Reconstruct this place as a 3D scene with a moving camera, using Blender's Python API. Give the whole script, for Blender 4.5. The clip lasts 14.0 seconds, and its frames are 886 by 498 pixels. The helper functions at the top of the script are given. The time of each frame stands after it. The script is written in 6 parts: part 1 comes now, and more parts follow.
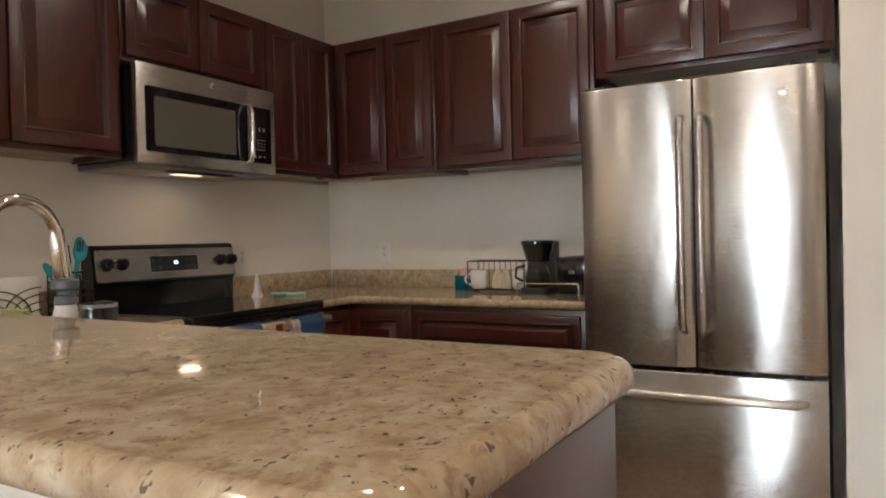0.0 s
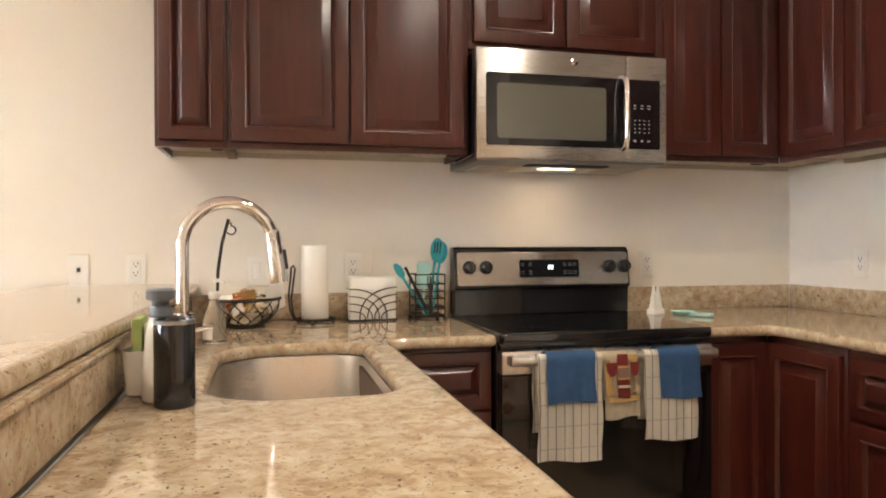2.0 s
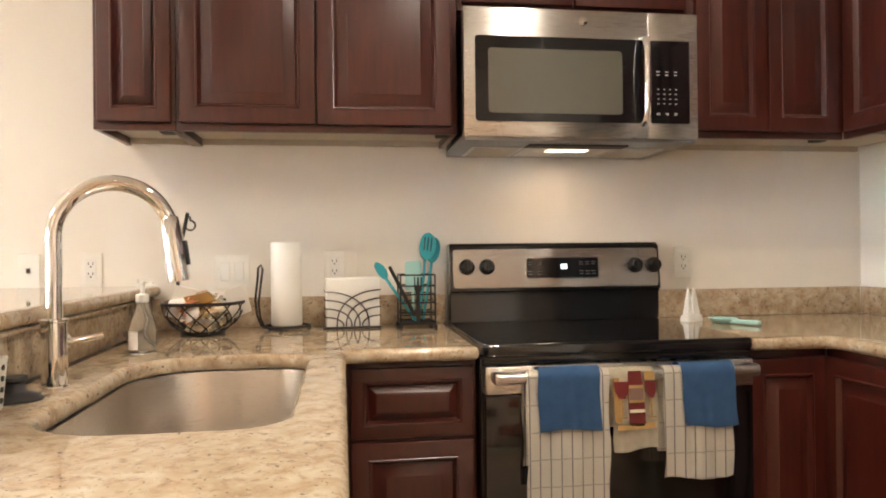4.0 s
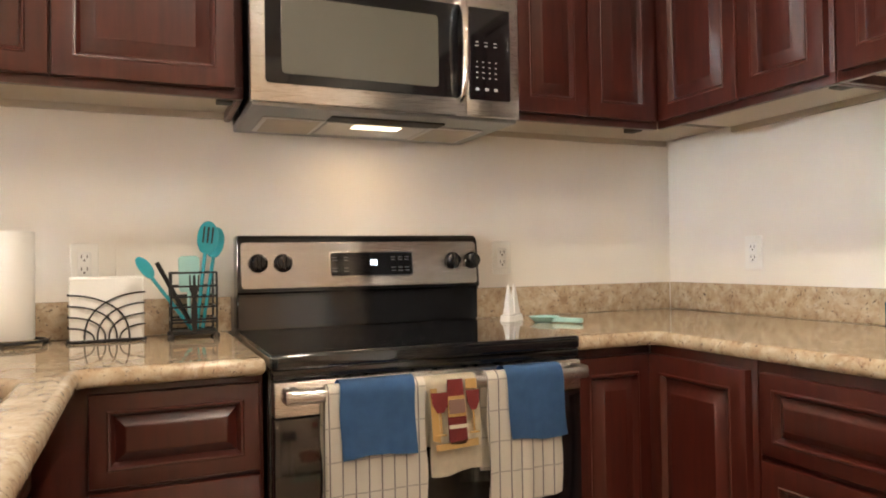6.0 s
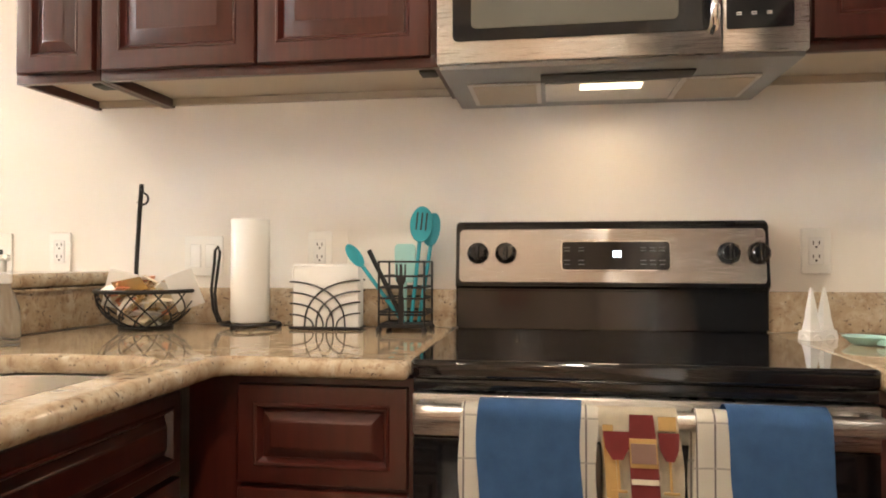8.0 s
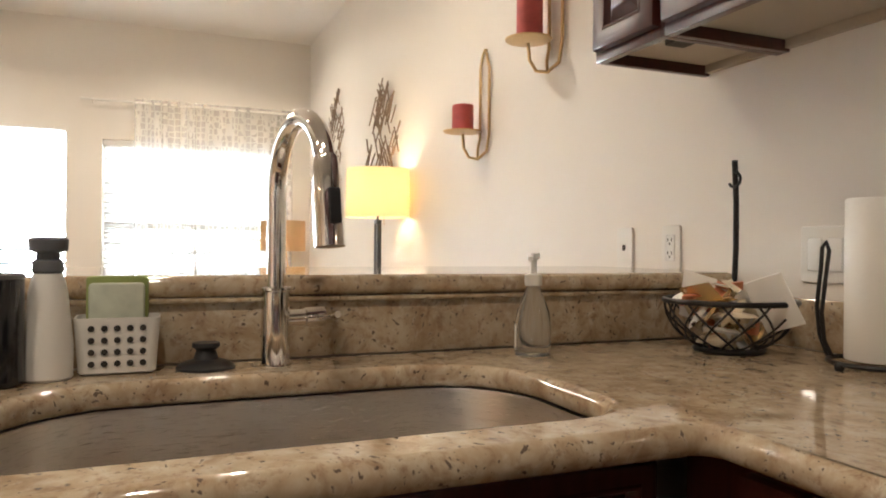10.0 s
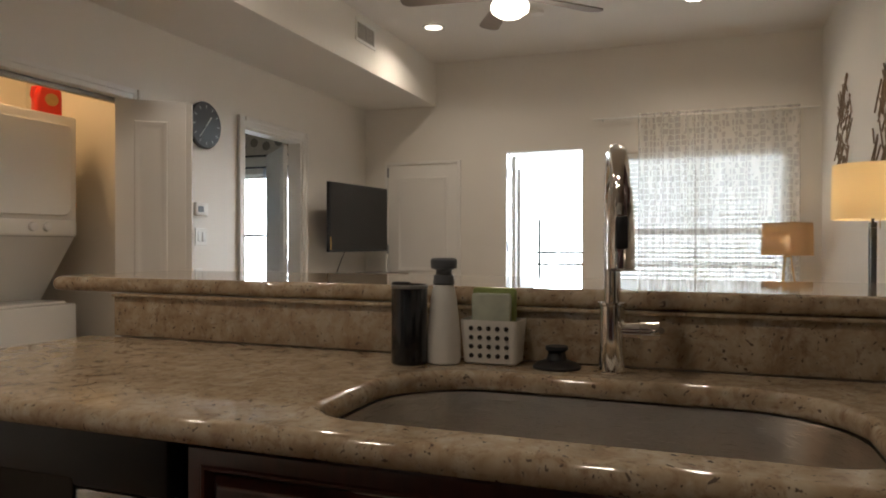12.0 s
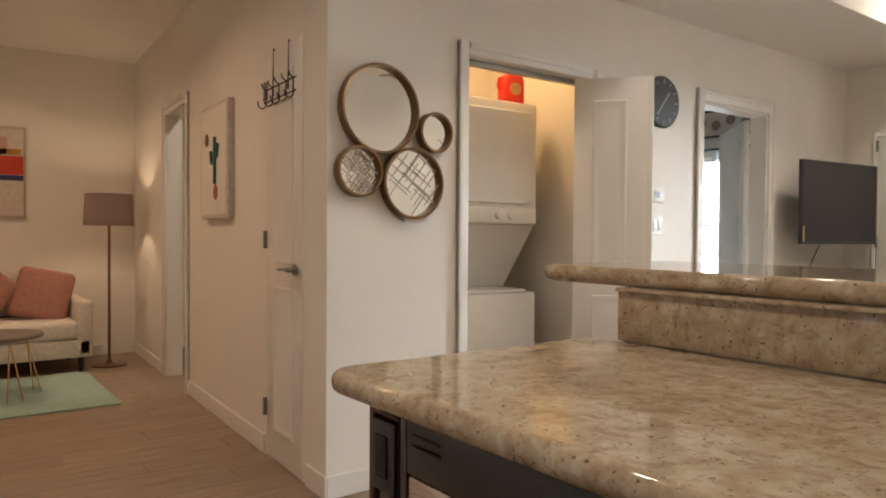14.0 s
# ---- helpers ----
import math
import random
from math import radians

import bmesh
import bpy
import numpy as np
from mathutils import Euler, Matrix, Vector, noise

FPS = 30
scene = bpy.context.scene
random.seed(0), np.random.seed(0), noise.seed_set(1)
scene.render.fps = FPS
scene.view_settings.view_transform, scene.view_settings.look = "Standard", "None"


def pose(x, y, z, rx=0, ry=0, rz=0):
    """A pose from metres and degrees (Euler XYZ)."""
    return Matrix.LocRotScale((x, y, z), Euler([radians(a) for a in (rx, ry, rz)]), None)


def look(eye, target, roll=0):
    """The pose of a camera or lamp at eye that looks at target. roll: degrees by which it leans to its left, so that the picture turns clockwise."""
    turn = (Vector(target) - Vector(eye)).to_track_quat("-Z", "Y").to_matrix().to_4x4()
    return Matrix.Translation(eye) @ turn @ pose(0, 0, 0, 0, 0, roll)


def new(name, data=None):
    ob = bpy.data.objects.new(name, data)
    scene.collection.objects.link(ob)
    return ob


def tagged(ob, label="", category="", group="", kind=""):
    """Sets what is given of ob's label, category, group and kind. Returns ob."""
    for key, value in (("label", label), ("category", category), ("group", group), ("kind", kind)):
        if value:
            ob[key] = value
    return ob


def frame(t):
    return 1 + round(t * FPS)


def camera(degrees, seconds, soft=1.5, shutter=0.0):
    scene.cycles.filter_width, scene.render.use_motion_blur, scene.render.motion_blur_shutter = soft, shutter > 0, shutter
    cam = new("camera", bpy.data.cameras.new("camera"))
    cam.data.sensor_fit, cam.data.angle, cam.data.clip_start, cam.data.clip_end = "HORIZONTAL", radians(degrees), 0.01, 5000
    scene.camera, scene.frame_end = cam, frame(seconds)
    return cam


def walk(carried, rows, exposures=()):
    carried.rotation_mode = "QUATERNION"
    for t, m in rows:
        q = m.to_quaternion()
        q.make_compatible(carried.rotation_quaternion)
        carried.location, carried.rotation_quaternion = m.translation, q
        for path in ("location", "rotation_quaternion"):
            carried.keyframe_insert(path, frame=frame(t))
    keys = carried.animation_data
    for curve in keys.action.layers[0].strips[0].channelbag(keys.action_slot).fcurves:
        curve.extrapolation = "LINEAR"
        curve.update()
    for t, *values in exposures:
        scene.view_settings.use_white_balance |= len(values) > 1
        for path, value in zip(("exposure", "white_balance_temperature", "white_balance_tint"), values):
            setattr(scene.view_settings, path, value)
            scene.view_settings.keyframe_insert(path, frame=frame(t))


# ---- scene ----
cam = camera(64.6, 14.0, soft=1.9)

PATH = [
    (0, (-3.405, -2.783, 1.187), (-1.675, -1.779, 1.158), -1.4),
    (0.5, (-3.157, -2.757, 1.202), (-1.696, -1.391, 1.189), -1.6),
    (1, (-2.836, -2.777, 1.279), (-1.728, -1.113, 1.224), -0.7),
    (1.5, (-2.554, -2.804, 1.207), (-1.774, -0.962, 1.191), -0.2),
    (2, (-2.346, -2.792, 1.205), (-1.872, -0.849, 1.192), -0.2),
    (2.2, (-2.297, -2.781, 1.201), (-1.92, -0.817, 1.187), -0.2),
    (4.3, (-1.976, -2.43, 1.157), (-1.693, -0.45, 1.168), -0.6),
    (4.5, (-1.96, -2.399, 1.15), (-1.593, -0.433, 1.16), -0.6),
    (5, (-1.929, -2.306, 1.136), (-1.351, -0.392, 1.146), -0.7),
    (5.5, (-1.911, -2.213, 1.117), (-1.195, -0.347, 1.149), -0.8),
    (6, (-1.885, -2.162, 1.114), (-1.099, -0.324, 1.145), -0.9),
    (6.5, (-1.798, -2.127, 1.106), (-1.018, -0.286, 1.13), -0.8),
    (7, (-1.648, -2.091, 1.09), (-1.152, -0.153, 1.119), -0.9),
    (7.2, (-1.579, -2.054, 1.082), (-1.253, -0.081, 1.116), -0.7),
    (9.3, (-1.329, -1.473, 1.112), (-2.663, 0.016, 1.116), 0.5),
    (9.5, (-1.363, -1.389, 1.11), (-2.865, -0.068, 1.108), 0.5),
    (10, (-1.376, -1.237, 1.114), (-3.228, -0.483, 1.109), 0.5),
    (10.5, (-1.353, -1.078, 1.117), (-3.339, -0.837, 1.11), 0.5),
    (11, (-1.293, -0.936, 1.126), (-3.285, -1.114, 1.119), 0.5),
    (11.5, (-1.247, -0.869, 1.15), (-3.19, -1.34, 1.138), 0.3),
    (12, (-1.233, -0.902, 1.152), (-3.109, -1.594, 1.138), 0.1),
    (12.5, (-1.238, -0.993, 1.145), (-3.019, -1.903, 1.131), 0.2),
    (13, (-1.263, -1.118, 1.127), (-2.894, -2.276, 1.108), 0.4),
    (13.5, (-1.339, -1.269, 1.121), (-2.799, -2.636, 1.092), 0.3),
    (14, (-1.487, -1.378, 1.129), (-2.675, -2.987, 1.089), 0.4),
]
walk(cam, [(t, look(e, g, r)) for t, e, g, r in PATH], exposures=[(0, -0.15), (0.8, 0.55), (1.5, 0.85), (2.2, 1.0), (5, 1.15), (7.2, 1.3), (9.5, 0.78), (10.2, 0.08), (11, -0.68), (12.5, -1.1), (14, -0.28)])

# ---- world and large lights ----
world = bpy.data.worlds.new("sky")
scene.world = world
world.use_nodes = True
wn = world.node_tree
sky = wn.nodes.new("ShaderNodeTexSky")
sky.sky_type = "NISHITA"
sky.sun_disc = False
sky.sun_elevation = radians(48)
sky.sun_rotation = radians(90)
wn.nodes["Background"].inputs[1].default_value = 0.15
wn.links.new(sky.outputs[0], wn.nodes["Background"].inputs[0])
sun = new("sun", bpy.data.lights.new("sun", "SUN"))
sun.data.energy, sun.data.angle, sun.data.color = 3.0, radians(0.5), (1, 0.95, 0.88)
sun.matrix_world = look((30, 0, 34), (0, 0, 0))


def lamp_light(name, x, y, z, watts, colour, size=0.12, kind="AREA", target=None, spread=150):
    d = bpy.data.lights.new(name, kind)
    d.energy, d.color = watts, colour
    ob = new(name, d)
    if kind == "AREA":
        d.shape, d.size, d.spread = "DISK", size, radians(spread)
    else:
        d.shadow_soft_size = size
    ob.matrix_world = look((x, y, z), target or (x, y + 0.001, z - 1))
    return ob


WARM = (1.0, 0.74, 0.48)
SOFT = (1.0, 0.88, 0.74)
# Kitchen cans are unseen, added at guessed spots to light the room.
KITCHEN_CANS = [(-1.35, -1.45), (-1.35, -2.45), (-0.6, -3.4), (-2.3, -3.3)]
LIVING_CANS = [(-6.45, -2.91), (-6.45, -0.95), (-4.0, -2.91), (-4.0, -0.95)]
HALL_CANS = [(-1.7, -5.4), (-1.7, -7.2)]
for cx, cy in KITCHEN_CANS:
    lamp_light("can_light", cx, cy, 2.852, 9 if cy > -3 else 4, (1.0, 0.88, 0.74))
for cx, cy in LIVING_CANS:
    lamp_light("can_light", cx, cy, 2.852, 14 if cx < -5 else 10, SOFT)
for cx, cy in HALL_CANS:
    lamp_light("can_light", cx, cy, 2.692, 13, (1.0, 0.66, 0.43))
lamp_light("fan_light", -5.0, -1.9, 2.29, 14, SOFT, 0.12, "POINT")
lamp_light("floor_lamp_bulb", -4.9, -0.172, 1.39, 6, WARM, 0.04, "POINT")
lamp_light("table_lamp_bulb", -7.2, -0.285, 1.185, 4, WARM, 0.03, "POINT")
lamp_light("hall_lamp_bulb", -2.74, -7.85, 1.33, 9, WARM, 0.04, "POINT")
lamp_light("bathroom_light", -3.7, -6.3, 2.84, 14, SOFT)
lamp_light("laundry_light", -4.0, -4.45, 2.55, 9, (1, 0.62, 0.28), 0.12)
lamp_light("hood_light", -1.26, -0.21, 1.493, 0.34, (1, 0.74, 0.50), 0.09, spread=175)

# ---- materials ----
def mat(name, base=(0.8, 0.8, 0.8), rough=0.5, metal=0.0, emit=None, power=0.0, alpha=None, coat=0.0, trans=0.0):
    m = bpy.data.materials.new(name)
    m.use_nodes = True
    b = m.node_tree.nodes["Principled BSDF"]
    b.inputs["Base Color"].default_value = (*base, 1)
    b.inputs["Roughness"].default_value = rough
    b.inputs["Metallic"].default_value = metal
    b.inputs["Coat Weight"].default_value = coat
    b.inputs["Coat Roughness"].default_value = 0.08
    b.inputs["Transmission Weight"].default_value = trans
    if emit:
        b.inputs["Emission Color"].default_value = (*emit, 1)
        b.inputs["Emission Strength"].default_value = power
    if alpha is not None:
        b.inputs["Alpha"].default_value = alpha
    return m


def nodes_of(m):
    nt = m.node_tree
    return nt, nt.nodes, nt.links, nt.nodes["Principled BSDF"]


def coords(nt, scale=(1, 1, 1), world_space=False, turn=(0, 0, 0)):
    mp = nt.nodes.new("ShaderNodeMapping")
    mp.inputs["Scale"].default_value = scale
    mp.inputs["Rotation"].default_value = turn
    if world_space:
        g = nt.nodes.new("ShaderNodeNewGeometry")
        nt.links.new(g.outputs["Position"], mp.inputs[0])
    else:
        t = nt.nodes.new("ShaderNodeTexCoord")
        nt.links.new(t.outputs["Object"], mp.inputs[0])
    return mp.outputs[0]


def tex_noise(nt, vec, scale, detail=4, rough=0.55):
    n = nt.nodes.new("ShaderNodeTexNoise")
    n.inputs["Scale"].default_value = scale
    n.inputs["Detail"].default_value = detail
    n.inputs["Roughness"].default_value = rough
    nt.links.new(vec, n.inputs["Vector"])
    return n.outputs["Fac"]


def ramp(nt, fac, stops):
    r = nt.nodes.new("ShaderNodeValToRGB")
    e = r.color_ramp.elements
    while len(e) < len(stops):
        e.new(0.5)
    for el, (p, c) in zip(e, stops):
        el.position, el.color = p, (*c, 1)
    nt.links.new(fac, r.inputs[0])
    return r.outputs[0]


def mixed(nt, fac, a, b, mode="MIX"):
    m = nt.nodes.new("ShaderNodeMix")
    m.data_type, m.blend_type = "RGBA", mode
    for sock, v in ((m.inputs[0], fac), (m.inputs[6], a), (m.inputs[7], b)):
        if isinstance(v, (int, float)):
            sock.default_value = v
        elif isinstance(v, tuple):
            sock.default_value = (*v, 1)
        else:
            nt.links.new(v, sock)
    return m.outputs[2]


def bump(nt, height, strength, distance=0.002):
    b = nt.nodes.new("ShaderNodeBump")
    b.inputs["Strength"].default_value = strength
    b.inputs["Distance"].default_value = distance
    nt.links.new(height, b.inputs["Height"])
    nt.links.new(b.outputs[0], nt.nodes["Principled BSDF"].inputs["Normal"])


def val_ramp(nt, fac, lo, hi):
    r = nt.nodes.new("ShaderNodeMapRange")
    r.inputs[3].default_value, r.inputs[4].default_value = lo, hi
    nt.links.new(fac, r.inputs[0])
    return r.outputs[0]


def paint(name, base, rough=0.6, relief=0.12):
    m = mat(name, base, rough)
    nt, n, l, b = nodes_of(m)
    v = coords(nt, world_space=True)
    big = tex_noise(nt, v, 0.9, 3)
    dark = tuple(c * 0.94 for c in base)
    l.new(ramp(nt, big, [(0.3, dark), (0.7, base)]), b.inputs["Base Color"])
    l.new(val_ramp(nt, tex_noise(nt, v, 5), rough - 0.06, rough + 0.06), b.inputs["Roughness"])
    bump(nt, tex_noise(nt, v, 160, 3), relief, 0.001)
    return m


def make_granite():
    m = mat("granite", rough=0.12)
    nt, n, l, b = nodes_of(m)
    v = coords(nt, world_space=True)
    warp = n.new("ShaderNodeVectorMath")
    warp.operation = "MULTIPLY_ADD"
    wn_ = n.new("ShaderNodeTexNoise")
    wn_.inputs["Scale"].default_value = 14
    l.new(v, wn_.inputs["Vector"])
    l.new(wn_.outputs["Color"], warp.inputs[0])
    warp.inputs[1].default_value = (0.05, 0.05, 0.05)
    l.new(v, warp.inputs[2])
    w = warp.outputs[0]
    base = ramp(nt, tex_noise(nt, w, 22, 5, 0.6), [(0.28, (0.29, 0.195, 0.118)), (0.43, (0.41, 0.305, 0.197)), (0.57, (0.49, 0.395, 0.275)), (0.75, (0.57, 0.49, 0.375))])
    blot = ramp(nt, tex_noise(nt, w, 48, 4, 0.65), [(0.53, (0, 0, 0)), (0.68, (0.9, 0.9, 0.9))])
    c = mixed(nt, blot, base, (0.29, 0.19, 0.12))
    pale = ramp(nt, tex_noise(nt, w, 60, 3, 0.5), [(0.56, (0, 0, 0)), (0.74, (0.45, 0.45, 0.45))])
    c = mixed(nt, pale, c, (0.65, 0.58, 0.465))
    dots = ramp(nt, tex_noise(nt, w, 120, 2, 0.5), [(0.635, (0, 0, 0)), (0.70, (0.9, 0.9, 0.9))])
    c = mixed(nt, dots, c, (0.10, 0.07, 0.055))
    l.new(c, b.inputs["Base Color"])
    l.new(val_ramp(nt, tex_noise(nt, v, 30), 0.03, 0.075), b.inputs["Roughness"])
    return m


def make_wood(name, a, c, rough=0.3, grain=(6, 6, 0.6), coat=0.25):
    m = mat(name, a, rough, coat=coat)
    nt, n, l, b = nodes_of(m)
    v = coords(nt, grain, world_space=True)
    g = tex_noise(nt, v, 9, 6, 0.6)
    info = n.new("ShaderNodeObjectInfo")
    col = ramp(nt, g, [(0.3, a), (0.7, c)])
    col = mixed(nt, val_ramp(nt, info.outputs["Random"], 0.0, 0.22), col, tuple(x * 0.6 for x in a))
    col = mixed(nt, val_ramp(nt, tex_noise(nt, coords(nt, world_space=True), 2.5, 3), 0, 0.35), col, tuple(x * 1.3 for x in c))
    l.new(col, b.inputs["Base Color"])
    l.new(val_ramp(nt, g, rough - 0.05, rough + 0.1), b.inputs["Roughness"])
    bump(nt, g, 0.08, 0.001)
    return m


def make_steel(name, along, base=(0.60, 0.58, 0.56), rough=0.24, aniso=0.0):
    """Brushed steel; along: stretch of the brushing."""
    m = mat(name, base, rough, 1.0)
    nt, n, l, b = nodes_of(m)
    v = coords(nt, along, world_space=True)
    g = tex_noise(nt, v, 40, 5, 0.6)
    l.new(val_ramp(nt, g, rough - 0.05, rough + 0.09), b.inputs["Roughness"])
    l.new(ramp(nt, g, [(0.3, tuple(x * 0.92 for x in base)), (0.7, base)]), b.inputs["Base Color"])
    b.inputs["Anisotropic"].default_value = aniso
    if aniso:
        b.inputs["Anisotropic Rotation"].default_value = 0.25
        tg = n.new("ShaderNodeTangent")
        tg.direction_type, tg.axis = "RADIAL", "Z"
        l.new(tg.outputs[0], b.inputs["Tangent"])
    return m


def make_floor():
    m = mat("floor_planks", rough=0.42)
    nt, n, l, b = nodes_of(m)
    v = coords(nt, (0.8, 9, 9), world_space=True)
    g = tex_noise(nt, v, 5, 6, 0.65)
    info = n.new("ShaderNodeObjectInfo")
    isl = n.new("ShaderNodeNewGeometry")
    add = n.new("ShaderNodeMath")
    add.operation = "ADD"
    l.new(info.outputs["Random"], add.inputs[0])
    l.new(isl.outputs["Random Per Island"], add.inputs[1])
    fr = n.new("ShaderNodeMath")
    fr.operation = "FRACT"
    l.new(add.outputs[0], fr.inputs[0])
    c = ramp(nt, g, [(0.25, (0.17, 0.115, 0.075)), (0.5, (0.30, 0.215, 0.15)), (0.75, (0.42, 0.32, 0.235))])
    c = mixed(nt, val_ramp(nt, fr.outputs[0], 0.0, 0.5), c, (0.22, 0.155, 0.11))
    l.new(c, b.inputs["Base Color"])
    bump(nt, g, 0.1, 0.001)
    return m


def make_check(name):
    m = mat(name, rough=0.95)
    nt, n, l, b = nodes_of(m)
    v = coords(nt)
    sep = n.new("ShaderNodeSeparateXYZ")
    l.new(v, sep.inputs[0])
    masks = []
    for axis, step, width in (("X", 0.028, 0.05), ("Z", 0.07, 0.02)):
        d = n.new("ShaderNodeMath"); d.operation = "DIVIDE"; d.inputs[1].default_value = step
        f = n.new("ShaderNodeMath"); f.operation = "FRACT"
        c = n.new("ShaderNodeMath"); c.operation = "LESS_THAN"; c.inputs[1].default_value = width * 2
        l.new(sep.outputs[axis], d.inputs[0]); l.new(d.outputs[0], f.inputs[0]); l.new(f.outputs[0], c.inputs[0])
        masks.append(c.outputs[0])
    a = mixed(nt, masks[0], (0.85, 0.80, 0.70), (0.23, 0.20, 0.18))
    a = mixed(nt, masks[1], a, (0.55, 0.50, 0.44))
    l.new(a, b.inputs["Base Color"])
    bump(nt, tex_noise(nt, v, 420, 2), 0.5, 0.001)
    return m


def cloth(name, base, rough=0.95, scale=350):
    m = mat(name, base, rough)
    nt, n, l, b = nodes_of(m)
    v = coords(nt)
    l.new(ramp(nt, tex_noise(nt, v, 30, 4), [(0.3, tuple(x * 0.8 for x in base)), (0.7, base)]), b.inputs["Base Color"])
    bump(nt, tex_noise(nt, v, scale, 2), 0.4, 0.001)
    return m


def sheer(name, base, clear, pattern=False):
    m = bpy.data.materials.new(name)
    m.use_nodes = True
    nt = m.node_tree
    n, l = nt.nodes, nt.links
    n.remove(n["Principled BSDF"])
    out = n["Material Output"]
    d = n.new("ShaderNodeBsdfDiffuse"); d.inputs[0].default_value = (*base, 1)
    tl = n.new("ShaderNodeBsdfTranslucent"); tl.inputs[0].default_value = (*base, 1)
    tr = n.new("ShaderNodeBsdfTransparent")
    m1 = n.new("ShaderNodeMixShader"); m1.inputs[0].default_value = 0.5
    m2 = n.new("ShaderNodeMixShader"); m2.inputs[0].default_value = clear
    l.new(d.outputs[0], m1.inputs[1]); l.new(tl.outputs[0], m1.inputs[2])
    l.new(m1.outputs[0], m2.inputs[1]); l.new(tr.outputs[0], m2.inputs[2])
    l.new(m2.outputs[0], out.inputs[0])
    if pattern:
        v = coords(nt, (1, 1, 1), world_space=True)
        vo = n.new("ShaderNodeTexVoronoi"); vo.feature = "DISTANCE_TO_EDGE"; vo.inputs["Scale"].default_value = 20
        vo.inputs["Randomness"].default_value = 0.25
        l.new(v, vo.inputs["Vector"])
        lt = n.new("ShaderNodeMath"); lt.operation = "GREATER_THAN"; lt.inputs[1].default_value = 0.09
        l.new(vo.outputs["Distance"], lt.inputs[0])
        l.new(val_ramp(nt, lt.outputs[0], clear * 0.72, clear), m2.inputs[0])
    return m


WALL = paint("wall_paint", (0.80, 0.755, 0.685), 0.55)
CEIL = paint("ceiling_paint", (0.78, 0.74, 0.68), 0.8)
TRIM = paint("trim_paint", (0.80, 0.77, 0.72), 0.35, 0.04)
GRANITE = make_granite()
GRANITE.node_tree.nodes["Principled BSDF"].inputs["Specular IOR Level"].default_value = 0.75
CHERRY = make_wood("cherry_wood", (0.030, 0.0054, 0.0036), (0.068, 0.0118, 0.007), coat=0.35)
CHERRY.node_tree.nodes["Principled BSDF"].inputs["Coat Roughness"].default_value = 0.24
BEIGE = paint("cabinet_liner", (0.46, 0.40, 0.32), 0.6, 0.05)
STEEL = make_steel("brushed_steel", (0.6, 0.6, 60), rough=0.24, aniso=0.85)
STEELH = make_steel("brushed_steel_flat", (0.6, 0.6, 60), (0.64, 0.62, 0.59), 0.26, 0.7)
SINKST = make_steel("sink_steel", (0.8, 0.8, 40), (0.66, 0.62, 0.57), 0.27)
CHROME = mat("chrome", (0.85, 0.84, 0.82), 0.06, 1)
GREYMETAL = make_steel("grey_metal", (10, 10, 10), (0.30, 0.30, 0.30), 0.4)
MESHMETAL = make_steel("filter_mesh", (80, 80, 80), (0.62, 0.60, 0.57), 0.4)
BLACK = mat("black_enamel", (0.008, 0.008, 0.009), 0.12, coat=0.3)
BLACKGLASS = mat("black_glass", (0.006, 0.006, 0.007), 0.05, coat=0.5)
DARKPL = mat("dark_plastic", (0.022, 0.022, 0.024), 0.38)
GREYPL = mat("grey_plastic", (0.10, 0.11, 0.12), 0.4)
WINDOWGL = mat("oven_window", (0.020, 0.019, 0.016), 0.10, coat=0.4)
MWGLASS = mat("microwave_window", (0.10, 0.095, 0.075), 0.20, coat=0.6)
WIRE = mat("black_wire", (0.015, 0.013, 0.012), 0.4, 0.3)
PAPER = paint("paper", (0.84, 0.82, 0.77), 0.9, 0.3)
TEAL = mat("teal_silicone", (0.03, 0.33, 0.39), 0.4)
PALETEAL = mat("pale_teal", (0.35, 0.60, 0.56), 0.4)
BLUEGL = mat("blue_glass", (0.01, 0.22, 0.34), 0.12, trans=0.5)
BLUE = cloth("blue_cloth", (0.075, 0.175, 0.37))
CHECK = make_check("checked_cloth")
CREAM = cloth("cream_cloth", (0.74, 0.66, 0.50))
MAROON = cloth("maroon_print", (0.16, 0.02, 0.018))
OCHRE = cloth("ochre_print", (0.52, 0.33, 0.12))
WHITE = mat("white_gloss", (0.80, 0.79, 0.76), 0.22)
WHITEPL = mat("white_plastic", (0.78, 0.76, 0.71), 0.35)
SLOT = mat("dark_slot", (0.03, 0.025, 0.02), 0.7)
PRINT = mat("pale_print", (0.55, 0.55, 0.53), 0.5)
GOLD = mat("brushed_gold", (0.62, 0.44, 0.22), 0.3, 1)
CANDLE = cloth("red_wax", (0.55, 0.10, 0.095), 0.6, 60)
GLASS = mat("clear_glass", (0.95, 0.96, 0.95), 0.03, trans=1.0)
GELS = mat("clear_gel", (0.95, 0.96, 0.94), 0.05, trans=0.93)
SPONGE = cloth("green_sponge", (0.32, 0.38, 0.13), 0.95, 90)
SPONGEW = cloth("pale_sponge", (0.55, 0.58, 0.47), 0.95, 90)
PLANK = make_floor()
TWIG = make_wood("twig", (0.15, 0.10, 0.065), (0.30, 0.22, 0.155), 0.7, (20, 20, 20), 0)
MIRROR = mat("mirror", (0.86, 0.87, 0.86), 0.02, 1)
BRONZE = mat("bronze_frame", (0.22, 0.135, 0.07), 0.35, 0.8)
HATCH = mat("hatch_grey", (0.42, 0.39, 0.35), 0.8)
RED = mat("red_plastic", (0.60, 0.025, 0.012), 0.3)
